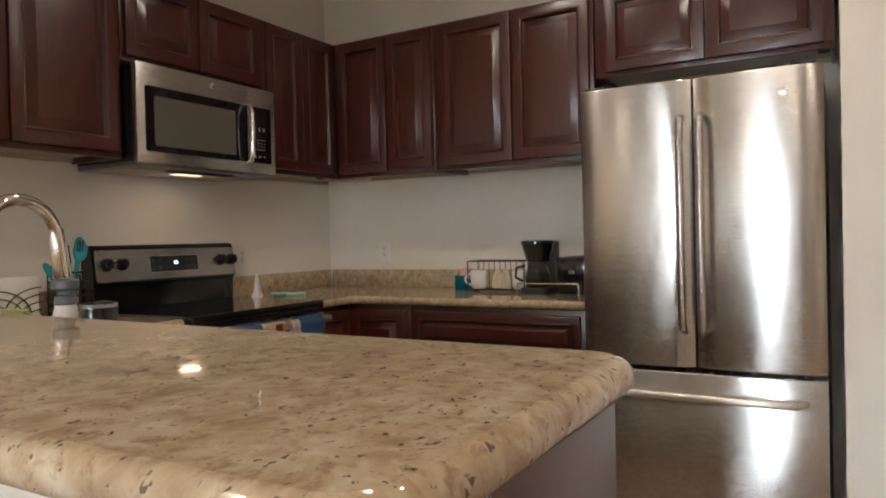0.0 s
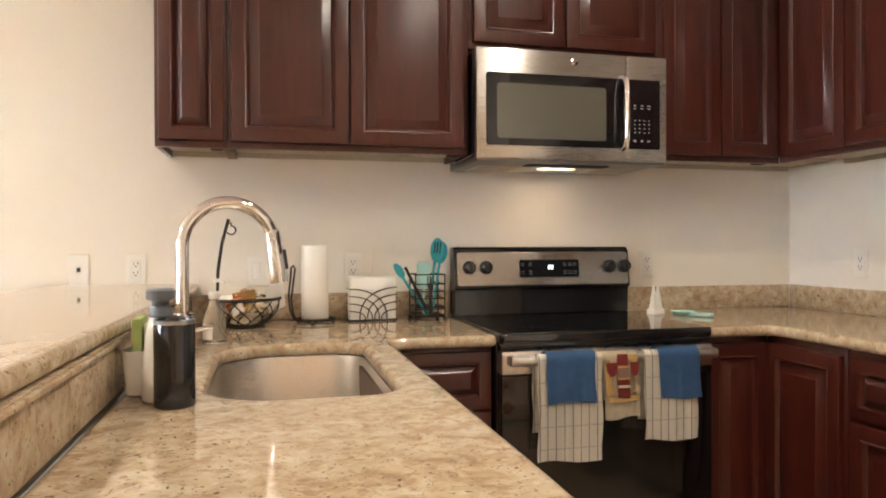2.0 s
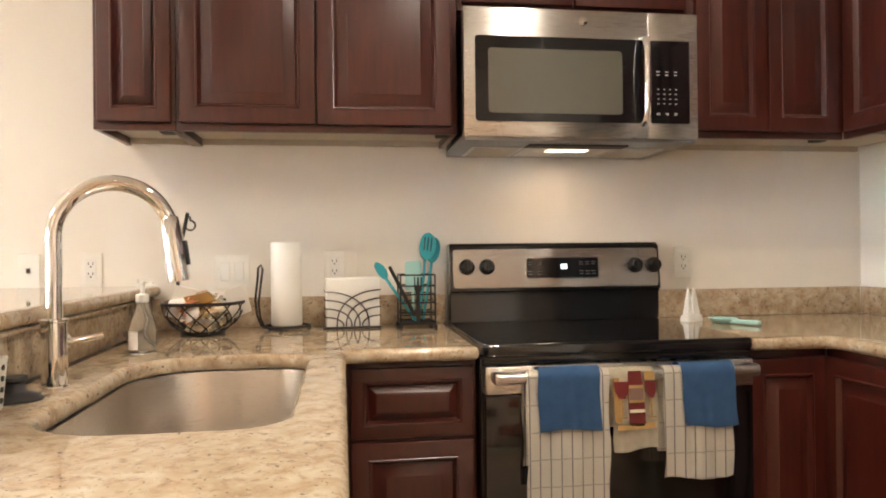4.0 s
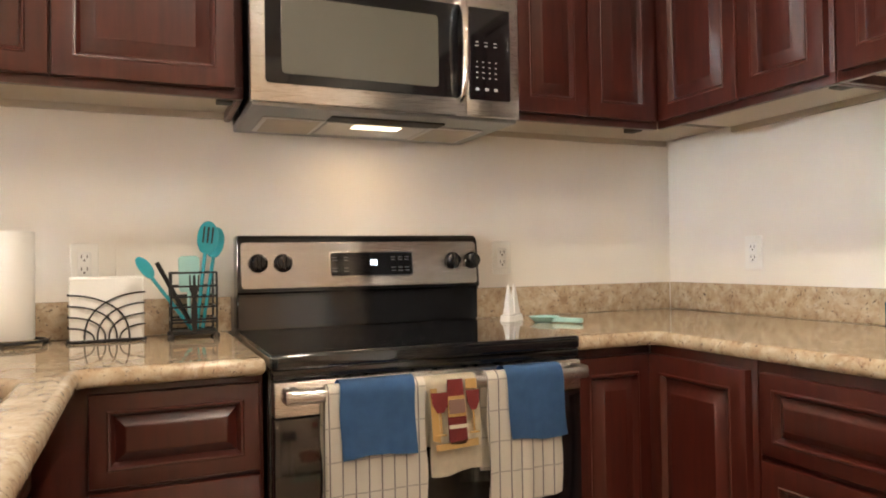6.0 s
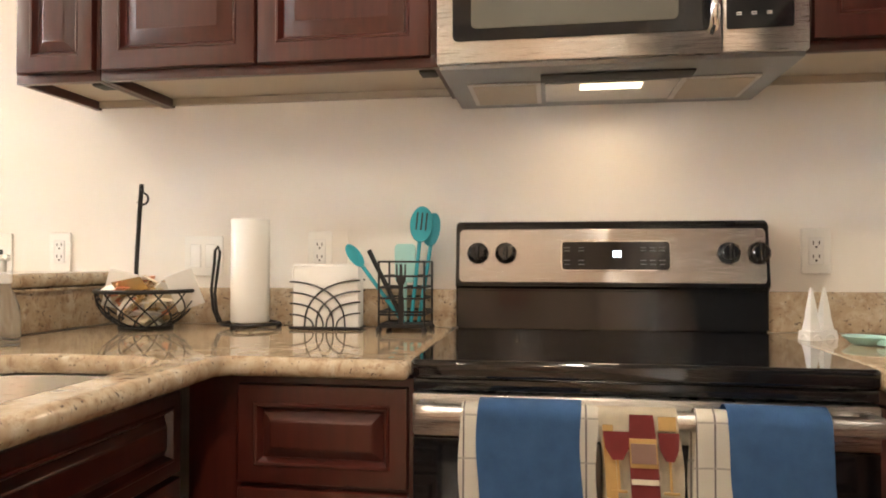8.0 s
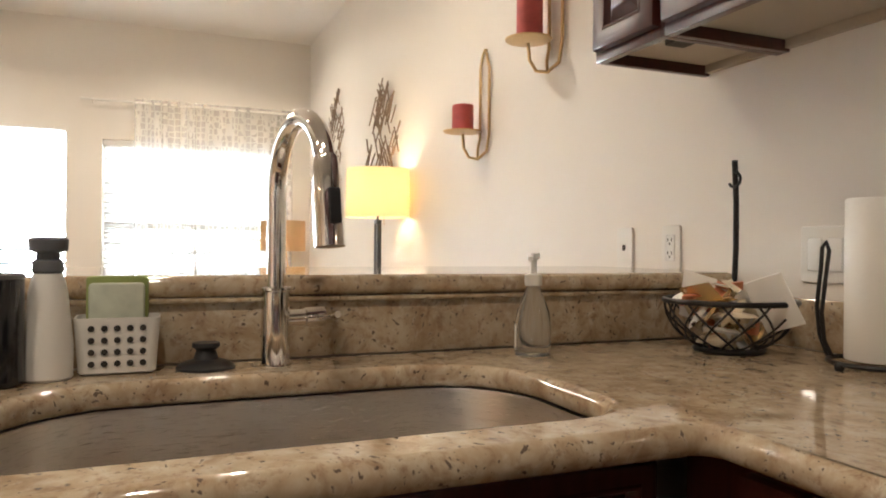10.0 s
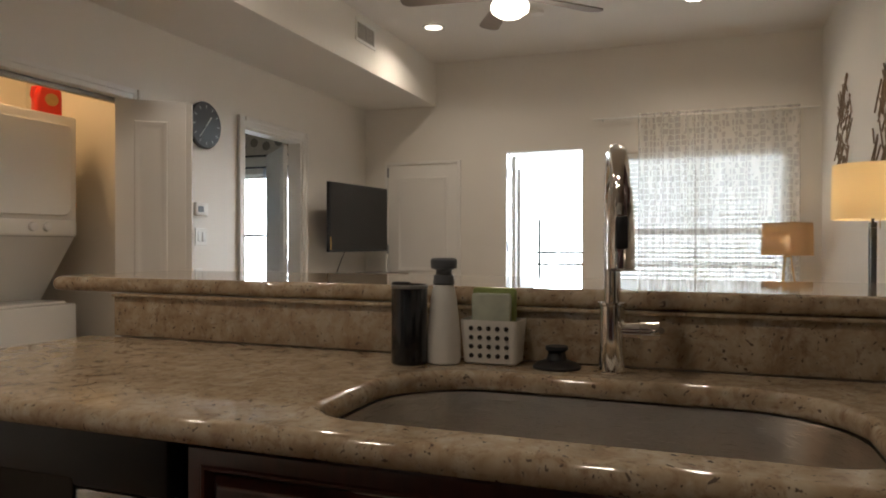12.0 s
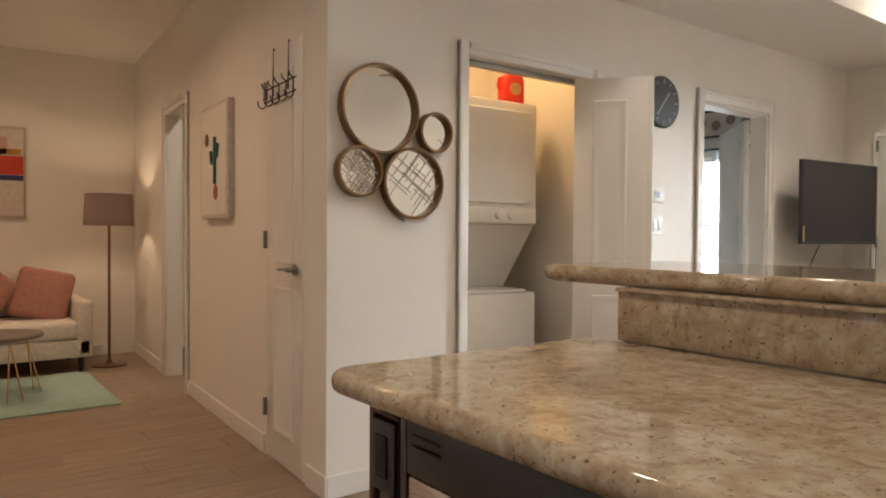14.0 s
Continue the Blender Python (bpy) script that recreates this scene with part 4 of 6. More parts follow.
part("hook_post", wires("hook_post", [[(-0.05, 0.045, 0.006), (-0.09, 0.09, 0.03), (-0.105, 0.115, 0.09), (-0.10, 0.115, 0.20), (-0.085, 0.10, 0.30), (-0.06, 0.07, 0.385)]], 0.006, res=3), WIRE, bk)
part("hook", wires("hook", [[(-0.065, 0.075, 0.37), (-0.05, 0.06, 0.372)] + arc(-0.05, 0.06, 0.345, 0.016, 90, -150, 8, "xz")], 0.003, res=2), WIRE, bk)
rnd = random.Random(7)
PACKS = [mat("packet_" + n, c, r, me_) for n, c, r, me_ in (("cream", (0.82, 0.72, 0.54), 0.35, 0), ("white", (0.84, 0.82, 0.78), 0.35, 0), ("gold", (0.78, 0.58, 0.30), 0.25, 0.7), ("tan", (0.74, 0.64, 0.48), 0.35, 0), ("red", (0.68, 0.26, 0.14), 0.4, 0), ("foil", (0.75, 0.68, 0.58), 0.25, 0.9))]
for k in range(72):
    layer = k / 72
    r = rnd.uniform(0, 0.03 + 0.058 * layer)
    a = rnd.uniform(0, 6.28)
    w, h = rnd.uniform(0.022, 0.034), rnd.uniform(0.03, 0.045)
    bm = loft([[(-w * c, -h * c, t), (w * c, -h * c, t), (w * c, h * c, t), (-w * c, h * c, t)] for c, t in ((0.85, -0.001), (1.0, 0), (0.8, 0.006), (0.4, 0.008))])
    o = part("packet", bm, PACKS[k % 6], None, m=pose(-2.44 + r * math.cos(a), -0.195 + r * math.sin(a), CT + 0.022 + 0.095 * layer, rnd.uniform(-50, 50), rnd.uniform(-50, 50), rnd.uniform(0, 360)))
    tagged(o, "small wrapped snack packet in the wire basket", "packet", "packets in the basket")
for (px, py, pr, mt) in ((-2.50, -0.22, 15, PACKS[1]), (-2.335, -0.19, -20, PACKS[1])):
    o = part("packet", box(-0.035, 0.035, -0.0025, 0.0025, -0.05, 0.055, 0.002), mt, None, m=pose(px, py, CT + 0.10, 20, pr, 25))
    tagged(o, "white paper sachet sticking out of the basket", "packet", "packets in the basket")

# paper towel holder
pt = thing("paper_towel_holder", "black wire stand with a paper towel roll", "paper towel holder", -2.19, -0.115, CT)
part("base_ring", wires("base_ring", [arc(0, 0, 0.012, 0.075, 0, 360, 36, "xy")], 0.004, True, 2), WIRE, pt)
for a in (20, 140, 260):
    part("foot", lathe([(0.006, 0), (0.008, 0.004), (0.008, 0.010), (0.005, 0.014)], 14), WIRE, pt, m=pose(0.075 * math.cos(radians(a)), 0.075 * math.sin(radians(a)), 0))
part("side_arm", wires("side_arm", [[(-0.07, -0.02, 0.012), (-0.082, -0.025, 0.04), (-0.088, -0.025, 0.09), (-0.078, -0.025, 0.17), (-0.074, -0.025, 0.20), (-0.080, -0.025, 0.215), (-0.088, -0.025, 0.205), (-0.090, -0.025, 0.17), (-0.098, -0.025, 0.10), (-0.092, -0.025, 0.05), (-0.078, -0.022, 0.014)]], 0.0038, res=2), WIRE, pt)
part("spindle", wires("spindle", [[(0, 0, 0.012), (0, 0, 0.27)]], 0.006), WIRE, pt)
rl = tagged(part("paper_roll", lathe([(0.010, 0.016), (0.049, 0.016), (0.0505, 0.018), (0.0505, 0.286), (0.049, 0.288), (0.018, 0.288), (0.017, 0.280)], 40), PAPER, m=pose(-2.19, -0.115, CT)), "white paper towel roll on the wire stand", "paper towel")

# napkin holder
nh = thing("napkin_holder", "black wire napkin holder with crossed arches", "napkin holder", -1.975, -0.115, CT, 4)
for sy in (-0.032, 0.032):
    arcs = []
    for k, r in enumerate((0.145, 0.115, 0.088, 0.062)):
        z0 = 0.006
        arcs.append([(-0.092 + r * math.sin(t), sy, z0 + (0.118 - k * 0.028) * math.cos(t) ** 0.8 if math.cos(t) > 0 else z0) for t in [math.pi / 2 * j / 10 for j in range(11)]])
        arcs.append([(0.092 - r * math.sin(t), sy, z0 + (0.122 - k * 0.028) * math.cos(t) ** 0.8 if math.cos(t) > 0 else z0) for t in [math.pi / 2 * j / 10 for j in range(11)]])
    for pts in arcs:
        part("arch_wire", wires("arch_wire", [pts], 0.0024, res=1), WIRE, nh)
    part("base_wire", wires("base_wire", [[(-0.092, sy, 0.005), (0.092, sy, 0.005)]], 0.0035), WIRE, nh)
for sx in (-0.092, 0.092):
    part("base_cross", wires("base_cross", [[(sx, -0.032, 0.005), (sx, 0.032, 0.005)]], 0.003), WIRE, nh)
ns = thing("napkins", "stack of white paper napkins in the holder", "napkins", -1.975, -0.115, CT + 0.002, 4)
for k in range(12):
    y = -0.026 + k * 0.0044
    part("napkin", box(-0.086 + 0.002 * math.sin(k * 2.1), 0.086 + 0.003 * math.sin(k * 1.3), y, y + 0.0038, 0.0045, 0.164 + 0.004 * math.sin(k * 1.7), 0.0015, segs=1), PAPER, ns)

# utensil caddy
uc = thing("utensil_caddy", "square black wire caddy with a fork motif", "utensil caddy", -1.762, -0.135, CT)
h = 0.057
for sx in (-1, 1):
    for sy in (-1, 1):
        part("corner_wire", wires("corner_wire", [[(sx * h, sy * h, 0.012), (sx * h, sy * h, 0.178)]], 0.0028), WIRE, uc)
        part("foot", lathe([(0.005, 0), (0.008, 0.004), (0.008, 0.010), (0.005, 0.014)], 14), WIRE, uc, m=pose(sx * h, sy * h, 0))
for z in (0.020, 0.045, 0.052, 0.085, 0.112, 0.140, 0.176):
    part("hoop", wires("hoop", [[(-h, -h, z), (h, -h, z), (h, h, z), (-h, h, z)]], 0.0026, True), WIRE, uc)
part("floor_grid", slab("floor_grid", [[(-h, -h), (h, -h), (h, h), (-h, h)]], 0.012, 0.018, 0.001), WIRE, uc)
fk = flat_shape([(-0.006, 0.02), (0.006, 0.02), (0.008, 0.06), (0.005, 0.115), (0.012, 0.13), (0.013, 0.17), (0.009, 0.17), (0.008, 0.14), (0.004, 0.14), (0.003, 0.17), (-0.003, 0.17), (-0.004, 0.14), (-0.008, 0.14), (-0.009, 0.17), (-0.013, 0.17), (-0.012, 0.13), (-0.005, 0.115), (-0.008, 0.06)], -h - 0.004)
part("fork_motif", fk, WIRE, uc, "flat black fork ornament")


def spoon(name, label, x, y, rx, ry, rz, wide, tall, material, slotted=False, length=0.20):
    t = thing(name, label, "utensil")
    t.matrix_world = pose(x, y, CT + 0.022, rx, ry, rz)
    part("handle", wires("handle", [[(0, 0, 0), (0, 0, length)]], 0.005, res=3), material, t)
    out = [[(wide * s * math.cos(a), -0.004 + d + 0.012 * (abs(math.cos(a)) ** 2) * -0.5, length - 0.01 + tall + tall * s * math.sin(a)) for a in [2 * math.pi * k / 24 for k in range(24)]] for s, d in ((0.55, 0.006), (0.9, 0.002), (1.0, -0.002), (0.95, -0.005), (0.55, -0.003))]
    part("head", loft(out), material, t)
    if slotted:
        for sx in (-0.012, 0, 0.012):
            part("slot", box(sx - 0.002, sx + 0.002, -0.014, 0.003, length + tall - 0.025, length + tall + 0.02, 0.001), SLOT, t)
    return t


spoon("slotted_spoon", "teal silicone slotted spoon standing in the caddy", -1.752, -0.12, 3, 6, 10, 0.029, 0.046, TEAL, True, 0.215)
spoon("spoon", "teal silicone spoon standing in the caddy", -1.735, -0.105, -4, 8, -20, 0.027, 0.044, TEAL, False, 0.205)
tn = thing("turner", "pale teal spatula standing in the caddy", "utensil", -1.77, -0.11, CT + 0.022)
part("handle", wires("handle", [[(0, 0, 0), (0, 0, 0.12)]], 0.005), PALETEAL, tn)
part("blade", slab("blade", [rounded([(-0.026, 0.10, 0.01), (0.026, 0.10, 0.01), (0.028, 0.20, 0.012), (-0.028, 0.20, 0.012)])], -0.003, 0.003, 0.002), PALETEAL, tn, m=pose(0, 0, 0, 90))
spoon("ladle", "teal silicone ladle leaning out of the caddy", -1.765, -0.15, 0, -36, 15, 0.016, 0.034, TEAL, False, 0.185)
kn = thing("knife", "black handled knife in the caddy", "utensil")
kn.matrix_world = pose(-1.76, -0.16, CT + 0.022, 0, -27, 0)
part("grip", wires("grip", [[(0, 0, 0.02), (0, 0, 0.205)]], 0.006), WIRE, kn)

# shakers and spoon rest by the range
for sx, sy in ((-0.815, -0.185), (-0.775, -0.150)):
    t = thing("shaker", "white tapered tower-shaped shaker", "shaker", sx, sy, CT, 20, group="shakers")
    part("tower", loft([[(a * w, b * w, z) for a, b in ((-1, -1), (1, -1), (1, 1), (-1, 1))] for w, z in ((0.020, 0), (0.018, 0.02), (0.014, 0.022), (0.009, 0.055), (0.0095, 0.058), (0.005, 0.095), (0.002, 0.118))]), WHITE, t)
    for a in range(4):
        part("arch", wires("arch", [arc(0, 0, 0.0, 0.010, 0, 180, 8, "xz")], 0.0018), WHITE, t, m=pose(0, 0, 0, 0, 0, 90 * a) @ Matrix.Translation((0, -0.0195, 0.002)))
sr = thing("spoon_rest", "pale mint ceramic spoon rest", "spoon rest", -0.73, -0.26, CT, -58)
part("bowl", lathe([(0.020, 0), (0.030, 0.002), (0.046, 0.016), (0.048, 0.018), (0.044, 0.017), (0.028, 0.006), (0.001, 0.005)], 32), PALETEAL, sr)
part("grip", slab("grip", [rounded([(0.03, -0.016, 0.006), (0.13, -0.013, 0.012), (0.13, 0.013, 0.012), (0.03, 0.016, 0.006)])], 0.002, 0.016, 0.004), PALETEAL, sr)

# coffee corner
bh = thing("sachet_holder", "translucent blue holder for sweetener sachets", "holder", -0.13, -1.02, CT, -90)
for a, b, z in ((-0.055, 0.0, 0.075), (0.002, 0.055, 0.06)):
    part("cup", loft([[(x, y, zz) for x, y in rounded([(a + s, -0.03 + s, 0.006), (b - s, -0.03 + s, 0.006), (b - s, 0.03 - s, 0.006), (a + s, 0.03 - s, 0.006)], 3)] for s, zz in ((0.003, 0), (0, 0.004), (0, z), (0.004, z), (0.005, 0.006))]), BLUEGL, bh)
for k in range(5):
    o = part("sachet", box(-0.11 - 0.007 * k, -0.106 - 0.007 * k, -1.055 + 0.004 * k, -1.005 + 0.004 * k, CT + 0.007, CT + 0.105 + 0.006 * (k % 3), 0.001), mat("sachet", (0.03, 0.12, 0.42) if k % 2 else (0.70, 0.40, 0.42), 0.5))
    tagged(o, "small paper sweetener sachet in the blue holder", "sachet", "sachets in the holder")
mr = thing("mug_rack", "black wire rack on the worktop", "rack", -0.20, -1.255, CT, -90)
for z in (0.012, 0.155):
    part("hoop", wires("hoop", [[(-0.155, -0.06, z), (0.155, -0.06, z), (0.155, 0.06, z), (-0.155, 0.06, z)]], 0.003, True), WIRE, mr)
for k in range(11):
    x = -0.155 + 0.031 * k
    part("bar", wires("bar", [[(x, 0.06, 0.155), (x, 0.06, 0.012), (x, -0.06, 0.012)]], 0.002, res=1), WIRE, mr)
for x in (-0.155, 0.155):
    part("post", wires("post", [[(x, -0.06, 0.0), (x, -0.06, 0.155)]], 0.003), WIRE, mr)
    part("post", wires("post", [[(x, 0.06, 0.0), (x, 0.06, 0.155)]], 0.003), WIRE, mr)


def mug(x, y, rz):
    t = thing("mug", "white ceramic coffee mug on the rack", "mug", x, y, CT + 0.0155, rz, group="mugs on the rack")
    part("cup", lathe([(0.030, 0), (0.034, 0.003), (0.041, 0.02), (0.042, 0.09), (0.0405, 0.092), (0.038, 0.088), (0.037, 0.02), (0.02, 0.008)], 32), WHITE, t)
    part("handle", wires("handle", [arc(0.042, 0, 0.048, 0.028, 100, -100, 12, "xz")], 0.0055, res=3), WHITE, t)
    part("mark", box(-0.006, 0.006, -0.0435, -0.0425, 0.030, 0.034), SLOT, t, "small dark printed mark")
    return t


mug(-0.225, -1.145, 110)
mug(-0.225, -1.375, -70)
for k, (x, y) in enumerate(((-0.20, -1.24), (-0.20, -1.285))):
    o = part("tea_towel", loft([[(-0.03 * w, -0.01, z), (0.03 * w, -0.012, z), (0.03 * w, 0.012, z), (-0.03 * w, 0.01, z)] for w, z in ((1.0, 0.016), (0.9, 0.05), (0.55, 0.09), (0.15, 0.11))]), CREAM, None, m=pose(x, y, CT, 0, 0, 80 - 20 * k))
    tagged(o, "folded white cloth in the mug rack", "cloth")
cm = thing("coffee_maker", "small black drip coffee maker with glass carafe", "coffee maker", -0.24, -1.49, CT, -90)
part("base", slab("base", [rounded([(-0.075, -0.10, 0.03), (0.075, -0.10, 0.03), (0.075, 0.08, 0.02), (-0.075, 0.08, 0.02)])], 0, 0.03, 0.006), DARKPL, cm)
part("tower", box(-0.07, 0.07, 0.02, 0.08, 0.028, 0.25, 0.01), DARKPL, cm)
part("brew_basket", lathe([(0.045, 0.150), (0.055, 0.155), (0.078, 0.235), (0.082, 0.238), (0.082, 0.252), (0.07, 0.256)], 32), BLACK, cm, m=Matrix.Translation((0, -0.03, 0)))
ca = part("carafe", lathe([(0.05, 0.032), (0.058, 0.036), (0.062, 0.075), (0.048, 0.125), (0.046, 0.142)], 32), GLASS, cm, "glass carafe", m=Matrix.Translation((0, -0.035, 0)))
part("carafe_handle", wires("carafe_handle", [[(-0.05, -0.04, 0.135), (-0.09, -0.05, 0.125), (-0.095, -0.05, 0.08), (-0.06, -0.04, 0.06)]], 0.007), DARKPL, ca)
part("carafe_lid", lathe([(0.047, 0.1425), (0.047, 0.148), (0.02, 0.149)], 28), DARKPL, ca)
ts = thing("toaster", "black toaster beside the coffee maker", "toaster", -0.22, -1.69, CT, -90)
part("body", loft([[(x * s, y * s, z) for x, y in rounded([(-0.085, -0.14, 0.035), (0.085, -0.14, 0.035), (0.085, 0.13, 0.035), (-0.085, 0.13, 0.035)], 4)] for s, z in ((0.96, 0.008), (1.0, 0.02), (1.0, 0.14), (0.97, 0.165), (0.85, 0.175))]), BLACK, ts)
part("lever", box(-0.012, 0.012, -0.155, -0.139, 0.10, 0.115, 0.004), GREYMETAL, ts)
part("foot_plate", box(-0.075, 0.075, -0.12, 0.11, 0, 0.0085), DARKPL, ts)
for sx in (-0.03, 0.03):
    part("slot", box(sx - 0.012, sx + 0.012, -0.09, 0.09, 0.172, 0.1765), SLOT, ts)
wr = thing("wire_stand", "low chrome wire stand before the coffee maker", "stand", -0.40, -1.585, CT, -90)
part("front_wire", wires("front_wire", [[(-0.15, 0, 0.002), (-0.15, 0, 0.05), (-0.14, 0, 0.056), (0.14, 0, 0.056), (0.15, 0, 0.05), (0.15, 0, 0.002)]], 0.004, res=3), CHROME, wr)
for sx in (-0.15, 0.15):
    part("runner", wires("runner", [[(sx, 0, 0.004), (sx, 0.08, 0.004)]], 0.003), CHROME, wr)


# outlets and switches
def plate(name, label, m, kind_="outlet", w=0.07):
    t = thing(name, label, kind_)
    t.matrix_world = m
    part("plate", slab("plate", [rounded([(-w / 2, -0.057, 0.006), (w / 2, -0.057, 0.006), (w / 2, 0.057, 0.006), (-w / 2, 0.057, 0.006)], 3)], 0, 0.006, 0.002), WHITEPL, t, m=pose(0, 0, 0, 90))
    if kind_ == "outlet":
        part("insert", box(-0.017, 0.017, -0.0085, -0.0062, -0.034, 0.034, 0.002), WHITE, t)
        for z in (-0.017, 0.017):
            for x in (-0.007, 0.007):
                part("slot", box(x - 0.0013, x + 0.0013, -0.0092, -0.0086, z - 0.001, z + 0.008), SLOT, t)
            part("ground_hole", lathe([(0.003, 0), (0.003, 0.0006)], 10), SLOT, t, m=pose(0, -0.0086, z - 0.007, 90))
    elif kind_ == "switch":
        for x in ((-0.023, 0.023) if w > 0.1 else (0,)):
            part("rocker", box(x - 0.016, x + 0.016, -0.010, -0.0062, -0.033, 0.033, 0.003), WHITE, t)
    else:
        part("jack", box(-0.006, 0.006, -0.0095, -0.0062, -0.008, 0.008, 0.001), SLOT, t)
    return t


OUT = "white double electrical outlet on the cream wall"
for x in (-2.034, -0.742, -2.835):
    plate("outlet", OUT, pose(x, -0.001, 1.118))
plate("outlet", OUT, pose(-0.001, -0.412, 1.122, 0, 0, -90))
plate("cable_jack", "white cable jack plate on the cream wall", pose(-3.029, -0.001, 1.117), "jack")
plate("light_switch", "white double rocker switch on the cream wall", pose(-2.38, -0.001, 1.106), "switch", 0.116)
plate("light_switch", "white double rocker switch on the cream wall", pose(-5.075, YL + 0.001, 1.198, 0, 0, 180), "switch", 0.116)
plate("outlet", OUT, pose(-5.05, YL + 0.001, 0.93, 0, 0, 180))
plate("outlet", "white double electrical outlet low on the cream wall", pose(-3.17, YL + 0.001, 0.42, 0, 0, 180))
pf = thing("air_freshener", "white plug-in air freshener with red cap", "air freshener", -3.17, YL + 0.0105, 0.435, 180)
part("case", box(-0.025, 0.025, -0.04, 0, -0.045, 0.04, 0.01), WHITEPL, pf)
part("cap", box(-0.016, 0.016, -0.046, -0.0405, -0.01, 0.03, 0.003), RED, pf, "red cap")
ab = thing("blank_cover", "cream painted blank cover plate", "cover plate", -1.955, -0.001, 1.118)
part("plate", box(-0.002, 0.002, -0.006, 0, -0.06, 0.06, 0.001), WALL, ab)
th = thing("thermostat", "white wall thermostat with small grey display", "thermostat", -5.06, YL + 0.001, 1.381, 180)
part("case", box(-0.06, 0.06, -0.028, 0, -0.045, 0.045, 0.008), WHITEPL, th)
part("display", box(-0.045, 0.01, -0.030, -0.0285, -0.02, 0.02), GREYPL, th)


# ---- sconces, wall art ----
def sconce(x, z, hgt):
    t = thing("candle_sconce", "gold wire wall sconce with a plate for a candle", "sconce", x, 0, z, group="wall sconces")
    w = 0.042
    part("frame", wires("frame", [[(-w, -0.010, 0.09), (-w, -0.010, hgt - 0.07), (-w * 0.5, -0.010, hgt - 0.02), (0, -0.010, hgt), (w * 0.4, -0.010, hgt - 0.02), (w, -0.010, hgt - 0.08), (w, -0.010, 0.10), (w * 0.6, -0.012, 0.03), (0, -0.04, 0.0), (-0.04, -0.06, 0.01), (-0.06, -0.075, 0.05), (-0.065, -0.078, 0.108)]], 0.006, res=3), GOLD, t)
    part("brace", wires("brace", [[(-w, -0.010, 0.092), (-0.04, -0.02, 0.05), (-0.01, -0.035, 0.005)]], 0.005, res=2), GOLD, t)
    part("plate", lathe([(0.03, 0.108), (0.078, 0.113), (0.080, 0.117), (0.075, 0.117), (0.03, 0.114)], 36), GOLD, t, m=Matrix.Translation((-0.050, -0.085, 0)))
    part("nail", lathe([(0.006, 0), (0.006, 0.012)], 10), GOLD, t, m=pose(0, -0.0005, hgt, 90))
    return t


def candle(x, z, hgt, label):
    prof = [(0.040, 0), (0.044, 0.003)]
    n = max(6, int(hgt / 0.011))
    for k in range(n):
        prof += [(0.0445, 0.006 + (hgt - 0.012) * k / n), (0.0435, 0.006 + (hgt - 0.012) * (k + 0.6) / n)]
    prof += [(0.044, hgt - 0.004), (0.040, hgt), (0.01, hgt - 0.004)]
    tagged(part("candle", lathe(prof, 32), CANDLE, m=pose(x - 0.058, -0.085, z + 0.118)), label, "candle")


sconce(-3.955, 1.472, 0.445)
candle(-3.945, 1.472, 0.105, "short red ribbed pillar candle on the sconce")
sconce(-3.408, 1.70, 0.60)
candle(-3.393, 1.70, 0.20, "tall red ribbed pillar candle on the sconce")


def twig_art(x, z0, z1, half, seed):
    rnd = random.Random(seed)
    t = thing("twig_wall_art", "brown lattice of thin twigs hanging on the wall", "wall art", x, -0.012, 0, group="twig wall art")
    for k in range(64):
        f = rnd.random()
        zc = z0 + (z1 - z0) * (0.06 + 0.88 * f)
        wide = half * math.sin(math.pi * min(1, 0.08 + 0.92 * f)) ** 0.7
        xc = rnd.uniform(-wide, wide)
        ln = rnd.uniform(0.10, 0.22)
        a = rnd.choice((1, -1)) * rnd.uniform(0.35, 0.7)
        y = -0.012 - 0.022 * rnd.random()
        dx, dz = ln * math.sin(a) * 1.3, ln * math.cos(a) * 0.9
        part("twig", wires("twig", [[(xc - dx / 2, y, zc - dz / 2), (xc + dx / 2, y + 0.004, zc + dz / 2)]], 0.0045, res=1), TWIG, t)
    return t


twig_art(-6.44, 1.46, 2.26, 0.28, 1)
twig_art(-5.30, 1.38, 2.07, 0.30, 2)


# ---- lamps ----
def drum(r0, r1, z0, z1, n=40):
    return lathe([(r0, z0), (r0 + 0.001, z0 + 0.001), (r1, z1), (r1 - 0.003, z1), (r0 - 0.003, z0)], n, False)


fl = thing("floor_lamp", "lit floor lamp with cream drum shade and black twin posts", "floor lamp", -4.9, -0.172, 0)
part("shade", drum(0.168, 0.164, 1.267, 1.517), SHADEW, fl, "glowing cream fabric drum shade")
for sx in (-0.022, 0.022):
    part("post", box(sx - 0.008, sx + 0.008, -0.012, 0.012, 0.02, 1.23, 0.002), DARKPL, fl)
part("post_cap", box(-0.03, 0.03, -0.012, 0.012, 1.2305, 1.255, 0.002), DARKPL, fl)
part("stem", wires("stem", [[(0, 0, 1.255), (0, 0, 1.34)]], 0.007), DARKPL, fl)
part("foot", box(-0.13, 0.13, -0.12, 0.12, 0, 0.0195, 0.004), DARKPL, fl)
part("pull_chain", wires("pull_chain", [[(0.045, 0.02, 1.27), (0.045, 0.02, 1.225)]], 0.002), GOLD, fl)

